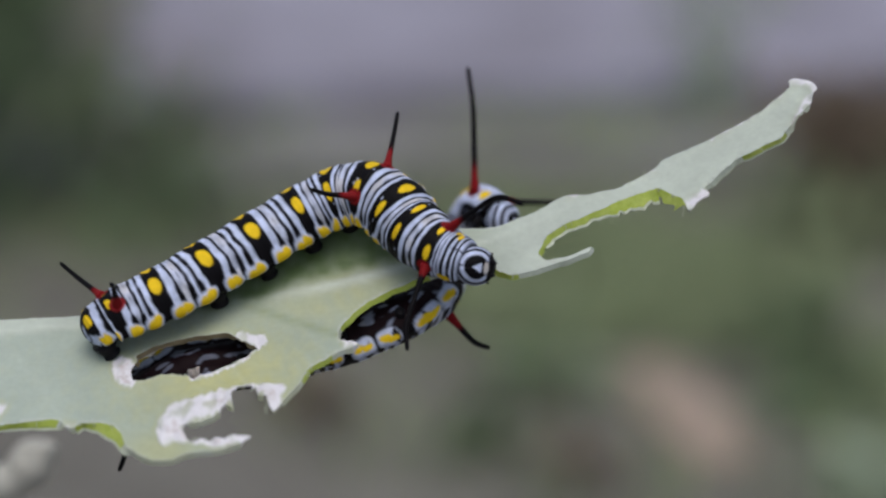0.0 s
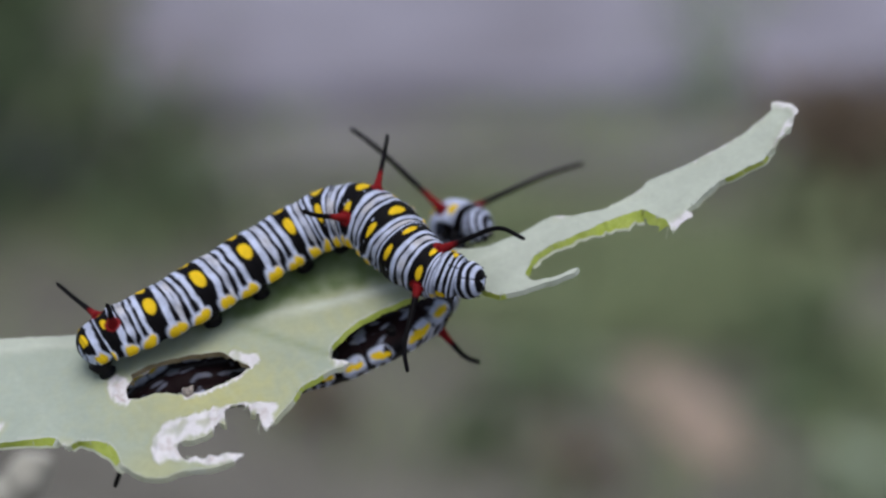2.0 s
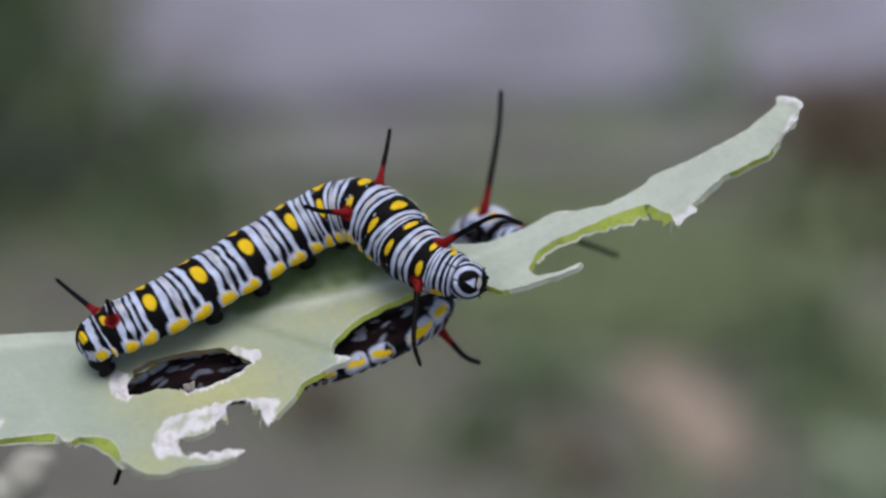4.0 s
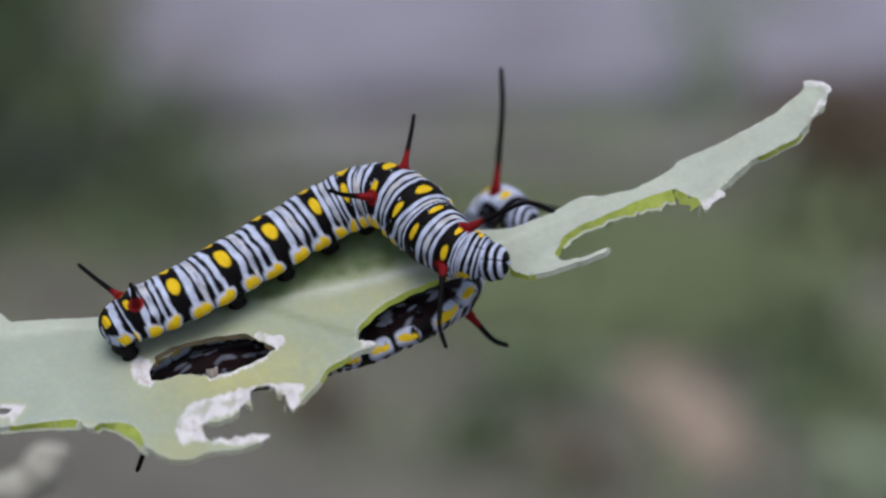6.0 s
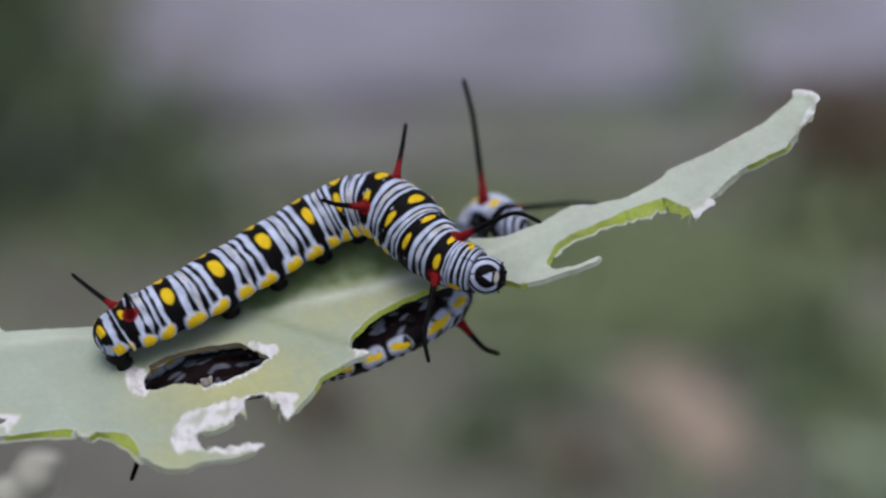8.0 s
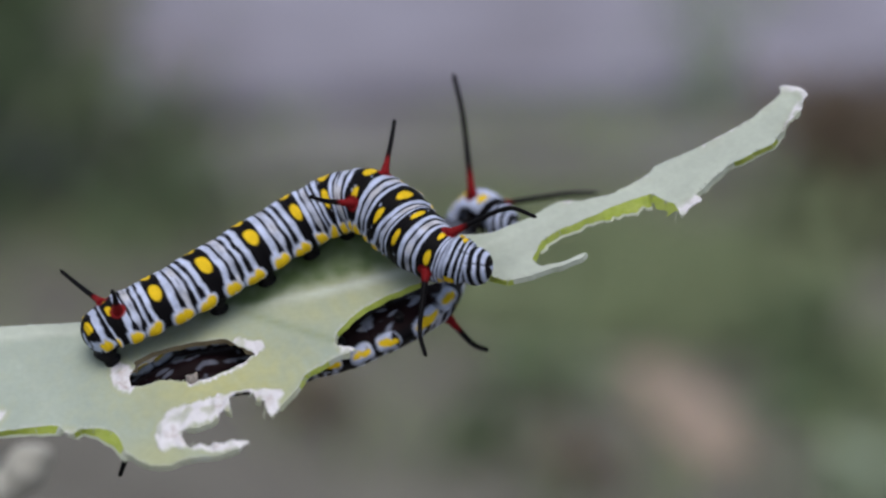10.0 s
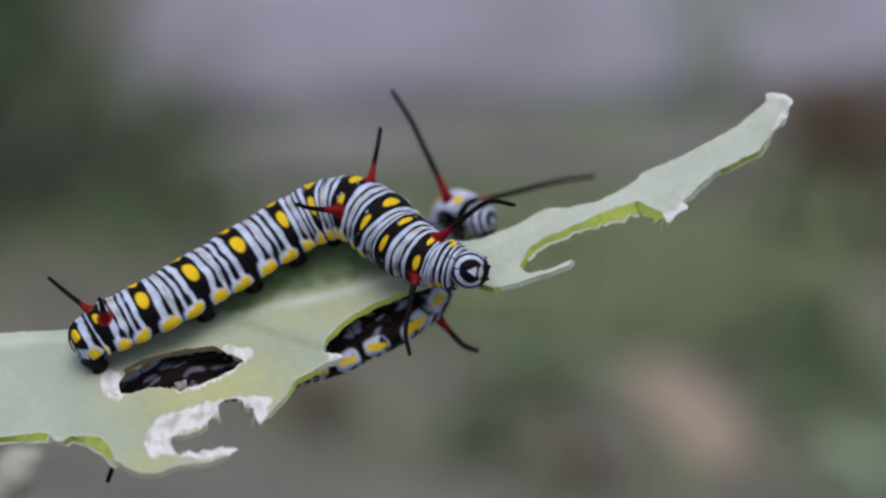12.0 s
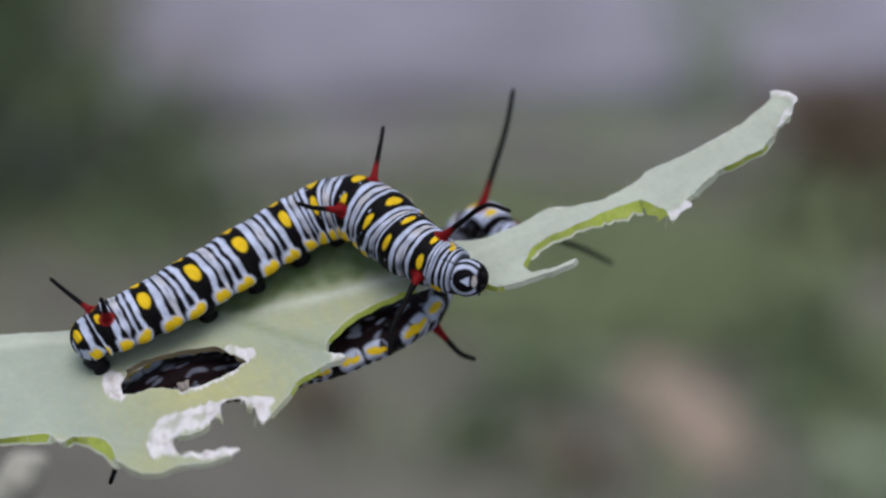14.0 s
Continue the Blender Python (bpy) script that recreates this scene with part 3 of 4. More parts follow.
def markings(p, phi, seed, lobes=1.0, pale=False):
    """White stripes, yellow spots and lateral lobes on black, and how far the lobes swell. p: place in bands, phi: angle from the back."""
    a = np.abs(phi)

    def cloud(u, v, k):
        return np.array([noise.noise((x * u, y * v, seed + k)) for x, y in zip(p.ravel(), phi.ravel())]).reshape(p.shape)

    def span(x, lo, hi, soft):
        return step(x, lo - soft, lo + soft) * (1 - step(x, hi - soft, hi + soft))

    wob, fine, uneven, dotty = cloud(1.5, 1.2, 0), cloud(5, 3.0, 4), cloud(9.0, 2.4, 7), cloud(3.6, 2.6, 2)
    pw = p + 0.04 * wob + 0.012 * fine
    g = pw - np.floor(pw)
    white, cream = np.zeros(p.shape), np.zeros(p.shape)
    low = step(a, 0.9, 1.5)
    front = p > 7.4
    # edges on the back, their shift towards the flank, and the edges on the arched front
    for lo, hi, dlo, dhi, flo, fhi, kind in ((0.165, 0.30, -0.03, -0.025, 0.225, 0.375, 0), (0.345, 0.5, 0.03, -0.02, 0.43, 0.575, 1), (0.555, 0.645, 0.01, 0.005, 0.645, 0.745, 0), (0.705, 0.83, 0.03, 0.03, 0.95, 0.7, 0)):
        lo, hi = np.where(front, flo, lo) + dlo * low, np.where(front, fhi, hi) + dhi * low
        pinch = 0.022 * uneven - 0.012 * low - 0.006
        on = span(g, lo - pinch, hi + pinch, 0.012)
        white = np.maximum(white, on * np.clip(0.84 + 0.45 * uneven + 0.1 * front, 0.55, 1.0) if kind else on)
        if kind:
            cream = np.maximum(cream, on)
    # a hair-thin dark line parts the widest stripe here and there
    white = white * (1 - 0.5 * span(g + 0.02 * uneven, 0.415, 0.43, 0.008) * step(dotty, 0.0, 0.25))
    # the neck is ringed closely, and a dark line runs down its middle
    ring = np.zeros(p.shape)
    for lo, hi in ((11.34, 11.43), (11.47, 11.57), (11.72, 11.85), (11.98, 12.09), (12.21, 12.31), (12.45, 12.6)):
        ring = np.maximum(ring, span(pw + 0.025 * uneven, lo, hi, 0.02))
    ring = ring * (1 - (1 - step(np.abs(phi + 0.03 * wob), 0.02, 0.06)) * (p > 11.8))
    white = np.where(p > 11.3, ring, white)
    # the tail plate: slanting streaks
    tail = span(pw + 0.1 * (a - 0.7) + 0.04 * fine, 1.36, 1.6, 0.03) * (a < 1.45)
    tail = np.maximum(tail, span(pw + 0.14 * a, 0.93, 1.0, 0.03) * span(a, 0.4, 1.1, 0.1))
    tail = np.maximum(tail, 1 - step(np.hypot((p - 0.8 + 0.12 * (a - 1.5)) / 0.42, (a - 1.62) / 0.55) + 0.7 * fine, 0.8, 1.0))
    tail = tail * (1 - 0.8 * span(p + 0.25 * a + 0.1 * wob, 1.15, 1.21, 0.02))
    white = np.where(p < 1.75, tail, white)
    if pale:
        dark = np.zeros(p.shape)
        for lo, hi, k in ((10.28, 10.36, 0.3), (11.12, 11.18, 0.3), (11.6, 11.68, 0.7), (11.8, 11.92, 1.0), (12.06, 12.18, 1.0)):
            dark = np.maximum(dark, k * span(pw, lo, hi, 0.02))
        white = np.where(p > 9.3, 1 - dark, white)
        white = white * (1 - 0.85 * step(p, 8.4, 8.7) * (1 - step(p, 9.9, 10.15)))
    cream = np.where((p > 11.15) | (p < 1.75), 0, cream)
    # the side fold with its lobes lies low on the rear, higher on the front
    drop = 0.2 * (1 - step(p, 8.0, 9.0)) if pale else 0.14 - 0.08 * step(p, 6.0, 7.0) + 0.16 * step(p, 8.0, 8.6)
    flank = step(a - drop + 0.16 * wob + 0.1 * fine + (-0.42 * step(p, 9.6, 10.0) if pale else 0), 1.42, 1.54)
    white = white * np.where(p < 1.75, 1, 1 - flank)
    k = np.round(p)
    d = np.sqrt(((p - k) / np.where(front, 0.098, 0.122)) ** 2 + ((a - np.where(k == 2, 0.38, 0.53)) / np.where(front, 0.31, 0.34)) ** 2) / np.where(k == 2, 0.66, 1.0) + 0.12 * fine + 0.08 * wob
    d = np.where(p < 1.6, np.hypot((p - 1.13) / 0.15, (a - 0.54) / 0.34) + 0.4 * fine, d)
    if pale:
        d = np.where(p > 9.9, np.minimum(np.hypot((p - 10.74) / 0.24, (a - 1.0) / 0.3), np.hypot((p - 11.48) / 0.2, (a - 1.05) / 0.36)), d)
    else:
        neck = np.minimum(np.hypot((p - 11.6) / 0.12, (phi + 1.0) / 0.25), np.hypot((p - 11.84) / 0.13, (phi + 0.72) / 0.26))
        neck = np.minimum(neck, np.hypot((p - 11.7) / 0.3, (phi - 1.5) / 0.2))
        d = np.where(p > 11.45, neck + 0.2 * fine, d)
    spot = 1 - step(d, 0.85, 1.05)
    lobe, core, swell = np.zeros(p.shape), np.zeros(p.shape), np.zeros(p.shape)
    blot = lobes * (0.56 if pale else 1.0)
    for c, tilt in ((0.285, 0.05), (0.72, -0.02)):
        b_ = a - drop - tilt * (g - c) * 8
        d = (np.abs((g - c) / (0.195 if pale else 0.205)) ** 4 + np.abs((b_ - 1.66) / (0.37 * lobes)) ** 3) ** 0.4 + 0.25 * wob + 0.3 * fine
        lobe = np.maximum(lobe, 1 - step(d, 0.85, 1.1))
        swell = np.maximum(swell, 1 - step(d, 0.2, 1.5))
        # two joined blots make up each yellow core
        b_ = b_ - (0.14 if pale else 0.0)
        d = np.minimum(np.hypot((g - c + 0.055) / 0.1, (b_ - 1.60) / (0.21 * blot)), np.hypot((g - c - 0.06) / 0.1, (b_ - 1.52) / (0.2 * blot))) + 0.35 * wob + 0.5 * fine
        core = np.maximum(core, 1 - step(d, 0.85, 1.15))
    if pale:
        lobe = lobe * step(uneven + 0.6 * dotty, -0.5, -0.25) * np.clip(0.95 + 0.3 * fine, 0, 1)
    on = (p < 9.6) & (p > 1.75)
    lobe, core, swell = lobe * on, core * on, swell * on
    # the last lobe, on the tail's side
    d = np.hypot((p - 1.36 + 0.1 * (a - 1.5)) / 0.27, (a - 1.62) / 0.34) + 0.5 * fine
    lobe = np.maximum(lobe, 1 - step(d, 1.05, 1.25))
    core = np.maximum(core, 1 - step(d, 0.75, 0.95))
    # pale specks on the front's black bands
    rng = np.random.default_rng(int(seed * 10))
    for k0 in range(7, 12):
        for _ in range(4):
            sp, sa = k0 + rng.uniform(-0.2, 0.16), rng.uniform(-1.3, 1.3)
            white = np.maximum(white, 0.6 * (1 - step(np.hypot((p - sp) / 0.035, (phi - sa) / 0.05), 0.6, 1.2)))
    belly = step(a, 2.05, 2.2)
    dots = step(dotty + 0.45 * fine, np.where(p > 9.6, 0.12, 0.2) if pale else 0.36, np.where(p > 9.6, 0.26, 0.36) if pale else 0.5) * belly
    white = np.maximum(np.maximum(white, lobe), (0.6 - 0.38 * (p < 6) - 0.2 * ((p >= 6) & (p < 9.6)) if pale else 0.35) * dots)
    yellow = np.clip(np.maximum(np.maximum(spot, core), 0.12 * cream * white * (0.4 + 1.2 * step(wob, -0.1, 0.3))), 0, 1)
    return white, yellow, swell


def caterpillar(label, body, horns, legs, horn_shapes, head_pose, seed, around=112, along=40, lobes=1.0, pale=False):
    """An upright list of rings: thirteen segments with horns and legs of their own, and a head."""
    root = empty("caterpillar", label, "caterpillar", "caterpillars on the leaf")
    b = body.bands
    cuts = [0.0 if pale else 0.85] + [(b[i] + b[i + 1]) / 2 for i in range(1, len(b) - 2)] + [body.length - 1.2]
    segments = []
    phi = np.linspace(-np.pi, np.pi, around, endpoint=False)
    for i, (lo, hi) in enumerate(zip(cuts[:-1], cuts[1:])):
        f = np.linspace(0, 1, along)
        s = lo + (hi - lo) * f
        c, t, d, sd = body.at(s)
        r = body.r(s)
        puff = 1 + 0.045 * np.sin(np.pi * f) ** 0.7 - 0.038 + 0.009 * np.cos(2 * np.pi * 5 * f)
        rr = (r * puff)[:, None] * (1 - 0.3 * step(-np.cos(phi), 0.15, 0.8)[None, :] + 0.05 * np.exp(-((np.abs(phi) - 1.75) / 0.25) ** 2)[None, :])
        if i == 0:
            rr *= np.sqrt(np.clip(1 - (1 - np.clip(f / 0.75, 0, 1)) ** 2.2, 0.003, 1))[:, None]
        v = c[:, None] + rr[..., None] * (np.cos(phi)[None, :, None] * d[:, None] + np.sin(phi)[None, :, None] * sd[:, None])
        lumps = np.array([noise.noise(Vector(w) * 0.9) for w in v.reshape(-1, 3)]).reshape(rr.shape)
        v = v + (0.05 * lumps)[..., None] * unit(v - c[:, None])
        P, PH = np.broadcast_to(body.band(s)[:, None], rr.shape), np.broadcast_to(phi[None, :], rr.shape)
        white, yellow, swell = markings(P, PH, seed, lobes, pale)
        v = v + (0.3 * swell)[..., None] * unit(v - c[:, None])
        red = (0.03 if pale else 0.022) * step(np.abs(PH), 1.9, 2.2) * (1 - white)       # the belly is brown-black
        for hi_, ang, ahead in horns:
            if hi_ == i:
                c0, t0, d0, s0 = body.at(np.array([b[i + 1 if i else 1] + ahead]))
                spot = c0[0] + body.r(b[i + 1 if i else 1]) * (np.cos(ang) * d0[0] + np.sin(ang) * s0[0])
                red = np.maximum(red, 1 - step(np.linalg.norm(v - spot, axis=-1) + 0.04 * np.sin(9 * PH), 0.66, 0.84))
        # a narrower sleeve at both ends reaches into the next segment
        first = c[0] + 0.86 * (v[0] - c[0]) - t[0] * (0.5 if i else 0.0)
        last = c[-1] + 0.86 * (v[-1] - c[-1]) + t[-1] * (0.5 if hi < cuts[-1] else 0.25)
        V = np.vstack([first, v.reshape(-1, 3), last])
        vals = np.stack([white, yellow, red], -1).reshape(-1, 3)
        # the folds between the segments are black
        vals = np.vstack([vals[:around] * (0.1 if i else 1), vals, vals[-around:] * (1 if pale and hi == cuts[-1] else 0.1)])
        n = along + 2
        faces = [(k * around + j, k * around + (j + 1) % around, (k + 1) * around + (j + 1) % around, (k + 1) * around + j) for k in range(n - 1) for j in range(around)]
        faces += [tuple(range(around))[::-1], tuple((n - 1) * around + j for j in range(around))]
        ob = mesh_object("segment", V * MM, faces, [SKIN], root, "", "markings", vals)
        segments.append(ob)
        for leg_seg, kind in legs:
            if leg_seg == i:
                for side in (-1, 1):
                    c0, t0, d0, s0 = (w[0] for w in body.at(np.array([(lo + hi) / 2])))
                    R = float(body.r((lo + hi) / 2))
                    if kind == "leg":
                        base = c0 + R * 0.75 * (-0.75 * d0 + side * 0.6 * s0)
                        pts = catmull([base, base - 0.8 * d0 + side * 0.35 * s0 + 0.1 * t0, base - 1.5 * d0 + side * 0.1 * s0 + 0.45 * t0], 6)
                        vv, ff = tube(pts, np.linspace(0.42, 0.1, len(pts)), 10)
                        mesh_object("leg", vv * MM, ff, [BLACK], ob, "black jointed leg")
                    else:
                        base = c0 + R * 0.7 * (-0.75 * d0 + side * 0.55 * s0)
                        pts = np.array([base + 0.3 * d0, base - 0.2 * d0, base - 0.6 * d0, base - 0.85 * d0, base - 1.02 * d0, base - 1.18 * d0, base - 1.25 * d0])
                        vv, ff = tube(pts[0] + (0.55 if pale else 1.12) * (pts - pts[0]), (0.6 if pale else 1.18) * np.array([0.9, 0.82, 0.66, 0.6, 0.78, 0.74, 0.4]), 18)
                        mesh_object("proleg", vv * MM, ff, [BLACK], ob, "stubby black proleg")
    made = []
    for (seg, ang, ahead), (length, bend, out) in zip(horns, horn_shapes):
        s0 = b[seg + 1 if seg else 1] + ahead
        c0, t0, d0, sd0 = (w[0] for w in body.at(np.array([s0])))
        R = float(body.r(s0))
        n0 = np.cos(ang) * d0 + np.sin(ang) * sd0
        base = c0 + R * 0.9 * n0
        tip = np.asarray(out, float)
        pts = catmull([base, base + (tip - base) * 0.35 + np.asarray(bend) * 0.6, base + (tip - base) * 0.7 + np.asarray(bend), tip], 9)
        u = np.linspace(0, 1, len(pts))
        long = np.linalg.norm(tip - base)
        rad = 0.28 + 0.25 * np.exp(-(u * long / 0.9) ** 1.5) - 0.09 * u
        rad = rad * (1.15 if pale else 1.0)
        rad[-1] *= 0.55
        vv, ff = tube(pts, rad, 12)
        red = np.repeat(1 - step(u * long, length * 0.8, length * 1.2), 12)
        vals = np.c_[np.zeros(len(vv)), np.zeros(len(vv)), red]
        ob = mesh_object("horn", (vv - base) * MM, ff, [SKIN], segments[seg], "black fleshy horn with a dark red base", "markings", vals)
        ob.location = base * MM
        made.append((ob, base, tip))
    return root, segments, made, head(root, head_pose, seed, pale)


def head(root, face, seed, pale):
    """A round head capsule ringed in white, with a white triangle on the face and a jaw."""
    centre, look_to, up, radius = (np.asarray(w, float) for w in face)
    look_to = unit(look_to)
    up = unit(up - look_to * np.dot(up, look_to))
    side = np.cross(look_to, up)
    n, m = 72, 96
    th = np.linspace(0.0, np.pi, n)
    ph = np.linspace(0, 2 * np.pi, m, endpoint=False)
    T, P = np.meshgrid(th, ph, indexing="ij")
    x, y, z = np.sin(T) * np.cos(P), np.sin(T) * np.sin(P), np.cos(T)     # z to the face, x side, y up
    groove = 1 - 0.05 * np.exp(-(x / 0.07) ** 2) * (y > 0.3)
    v = centre + radius * groove[..., None] * (x[..., None] * side * 0.98 + y[..., None] * up * 1.05 + z[..., None] * look_to * 0.86)
    wob = np.array([noise.noise((a * 1.5, b_ * 1.5, c_ * 1.5 + seed)) for a, b_, c_ in zip(x.ravel(), y.ravel(), z.ravel())]).reshape(x.shape)
    fine = np.array([noise.noise((a * 5, b_ * 5, c_ * 5 + seed)) for a, b_, c_ in zip(x.ravel(), y.ravel(), z.ravel())]).reshape(x.shape)
    # arcs about the brow, open towards the mouth
    brow = radians(20)
    ahead, above = z * math.cos(brow) + y * math.sin(brow), y * math.cos(brow) - z * math.sin(brow)
    rho = np.arccos(np.clip(ahead, -1, 1)) * (1 - 0.08 * above) + 0.05 * wob + 0.025 * fine
    white = np.zeros(x.shape)
    for lo, hi in (((0.5, 0.78), (1.0, 1.28), (1.5, 1.8), (2.02, 2.8)) if pale else ((0.66, 0.93), (1.17, 1.38), (1.7, 1.97))):
        white = np.maximum(white, step(rho, lo - 0.03, lo + 0.03) * (1 - step(rho, hi - 0.03, hi + 0.03)))
    white *= step(above + 0.25 * np.abs(x), -0.5, -0.35) * step(np.abs(x) + 0.03 * fine, 0.015, 0.05)
    # the pale three-cornered brow and the lip below it
    tri = step(0.25 - above - 1.75 * np.abs(x) + 0.05 * fine, -0.03, 0.03) * step(above, -0.25, -0.2) * (ahead > 0)
    lip = (1 - step(np.hypot(x / 0.32, (above + 0.46) / 0.13) + 0.2 * fine, 0.85, 1.1)) * (ahead > 0)
    white = np.clip(np.maximum(np.maximum(white, tri), 0.75 * lip), 0, 1)
    yellow = 0.25 * lip
    faces = [(i * m + j, (i + 1) * m + j, (i + 1) * m + (j + 1) % m, i * m + (j + 1) % m) for i in range(n - 1) for j in range(m)]
    vals = np.stack([white, yellow, 0 * white], -1).reshape(-1, 3)
    ob = mesh_object("head", (v.reshape(-1, 3) - centre) * MM, faces, [SKIN], root, "black head ringed with white", "markings", vals)
    ob.location = centre * MM
    for k in (-1, 1):
        base = radius * (0.62 * look_to - 0.55 * up + 0.3 * k * side)
        vv, ff = tube(np.array([base, base + 0.15 * look_to - 0.2 * up, base + 0.18 * look_to - 0.38 * up]), [0.3, 0.22, 0.1], 10)
        mesh_object("jaw", vv * MM, ff, [BLACK], ob)
        base = radius * (0.5 * look_to - 0.5 * up + 0.72 * k * side)
        vv, ff = tube(catmull([base, base + 0.08 * look_to + 0.05 * k * side - 0.06 * up, base + 0.16 * look_to + 0.08 * k * side - 0.08 * up], 5), np.linspace(0.1, 0.06, 11), 8)
        mesh_object("feeler", vv * MM, ff, [BLACK], ob)
    return ob

# the bodies' centre lines from tail to head, and which way their backs face
CENTRE_A = [(-33.2, -4.2, -8.8), (-32.0, -4.2, -7.7), (-29.5, -3.9, -6.1), (-25.2, -2.8, -4.1), (-20.2, -0.6, -1.2), (-15.1, 1.2, 1.9), (-12.2, 1.8, 3.6), (-9.5, 1.6, 4.9), (-6.8, 0.4, 5.2), (-4.5, -1.2, 3.8), (-2.9, -2.5, 2.0), (-0.7, -4.3, 0.2), (1.2, -5.4, -0.8), (3.1, -6.3, -1.5)]
BACK_A = [(-0.5, -0.5, 0.7), (-0.5, -0.5, 0.7), (-0.38, -0.6, 0.69), (-0.38, -0.6, 0.69), (-0.38, -0.6, 0.69), (-0.38, -0.6, 0.69), (-0.32, -0.62, 0.68), (-0.1, -0.7, 0.68), (0, -0.85, 0.53), (0, -0.95, 0.3), (-0.05, -0.97, 0.2), (0, -0.97, 0.2), (0, -0.95, 0.3), (0, -0.9, 0.4)]
CENTRE_B = [(-32.1, -2.0, -16.4), (-29.8, -2.0, -14.9), (-23.8, -0.8, -11.3), (-16.1, 0.8, -10.0), (-8.7, 1.2, -8.1), (-3.6, 2.0, -5.9), (-1.0, 5.0, -4.3), (0.2, 10.0, -1.8), (0.9, 14.5, 0.9), (2.0, 16.5, 2.1), (3.4, 14.5, 4.35), (5.6, 11.5, 3.1)]
BACK_B = [(0, 0.78, -0.62), (0, 0.78, -0.62), (0, 0.78, -0.62), (0, 0.78, -0.62), (0, 0.78, -0.62), (0.1, 0.75, -0.62), (0.35, 0.6, -0.6), (0.85, -0.1, -0.2), (0.75, -0.1, 0.4), (-0.76, 0.36, 0.54), (0.27, 0.26, 0.93), (0.45, -0.01, 0.89)]
# thickness along the body, and where its bands lie, in millimetres from the tail
RADIUS_A = [(0, 1.6), (2, 2.3), (5, 2.7), (12, 3.0), (20, 3.05), (30, 3.0), (35, 3.1), (39, 2.9), (42, 2.4), (45.2, 1.9)]
BANDS_A = [-1.0, 1.61, 4.0, 8.2, 13.2, 18.75, 24.05, 27.9, 31.6, 35.2, 38.0, 41.4, 43.6, 45.3]
RADIUS_B = [(0, 1.6), (2, 2.3), (6, 2.7), (14, 2.75), (46, 2.45), (50.5, 2.1), (54, 2.08), (57, 1.85)]
BANDS_B = [-1.0, 2.1, 5.1, 10.0, 14.8, 19.6, 24.6, 30.2, 36.0, 42.0, 49.8, 53.4, 55.8, 58.6]
LEGS = [(0, "proleg"), (3, "proleg"), (4, "proleg"), (5, "proleg"), (6, "proleg"), (9, "leg"), (10, "leg"), (11, "leg")]
# horns: segment, angle from the back and shift ahead; then the red part's length, bend and tip
HORNS_A = [(1, -0.5, 0), (1, 0.55, 0.7), (7, -0.85, 0.6), (7, 0.8, 0), (10, -0.9, 0), (10, 1.15, 0)]
SHAPES_A = [(1.7, (0.3, 0, -0.3), (-36.0, 1.0, -1.3)), (1.2, (0, 0, 0.2), (-29.6, -9.0, -3.1)), (2.0, (0.05, 0, 0), (-4.3, 3.0, 13.0)), (1.6, (0, 0, -0.2), (-12.1, -4.0, 5.5)), (1.5, (-0.2, 0, 1.3), (7.1, -10.2, 3.9)), (1.0, (-0.6, -0.3, -0.1), (-3.0, -9.0, -9.0))]
HEAD_A = ((2.95, -6.3, -1.55), (0.47, -0.87, -0.12), (-0.87, -0.47, 0.1), 1.82)
HORNS_B = [(1, -0.4, 0), (1, 0.4, 0), (7, -0.4, -0.4), (7, 0.6, 0), (10, -0.9, 0), (10, 1.2, 0)]
SHAPES_B = [(1.5, (0, 0, 0), (-30.6, 7.0, -19.7)), (1.5, (0, 0, 0), (-30.3, 0.0, -20.8)), (1.8, (-0.25, 0, -0.45), (4.5, 5.0, -9.5)), (2.0, (0, 0, 0), (-0.8, 17.0, -6.8)), (1.6, (0, 0, 0.3), (17.2, 21.0, 4.2)), (2.6, (0.3, 0, 0), (2.2, 12.0, 18.1))]
HEAD_B = ((5.65, 11.3, 2.95), (0.72, -0.5, -0.48), (0.2, -0.5, 0.84), 1.8)

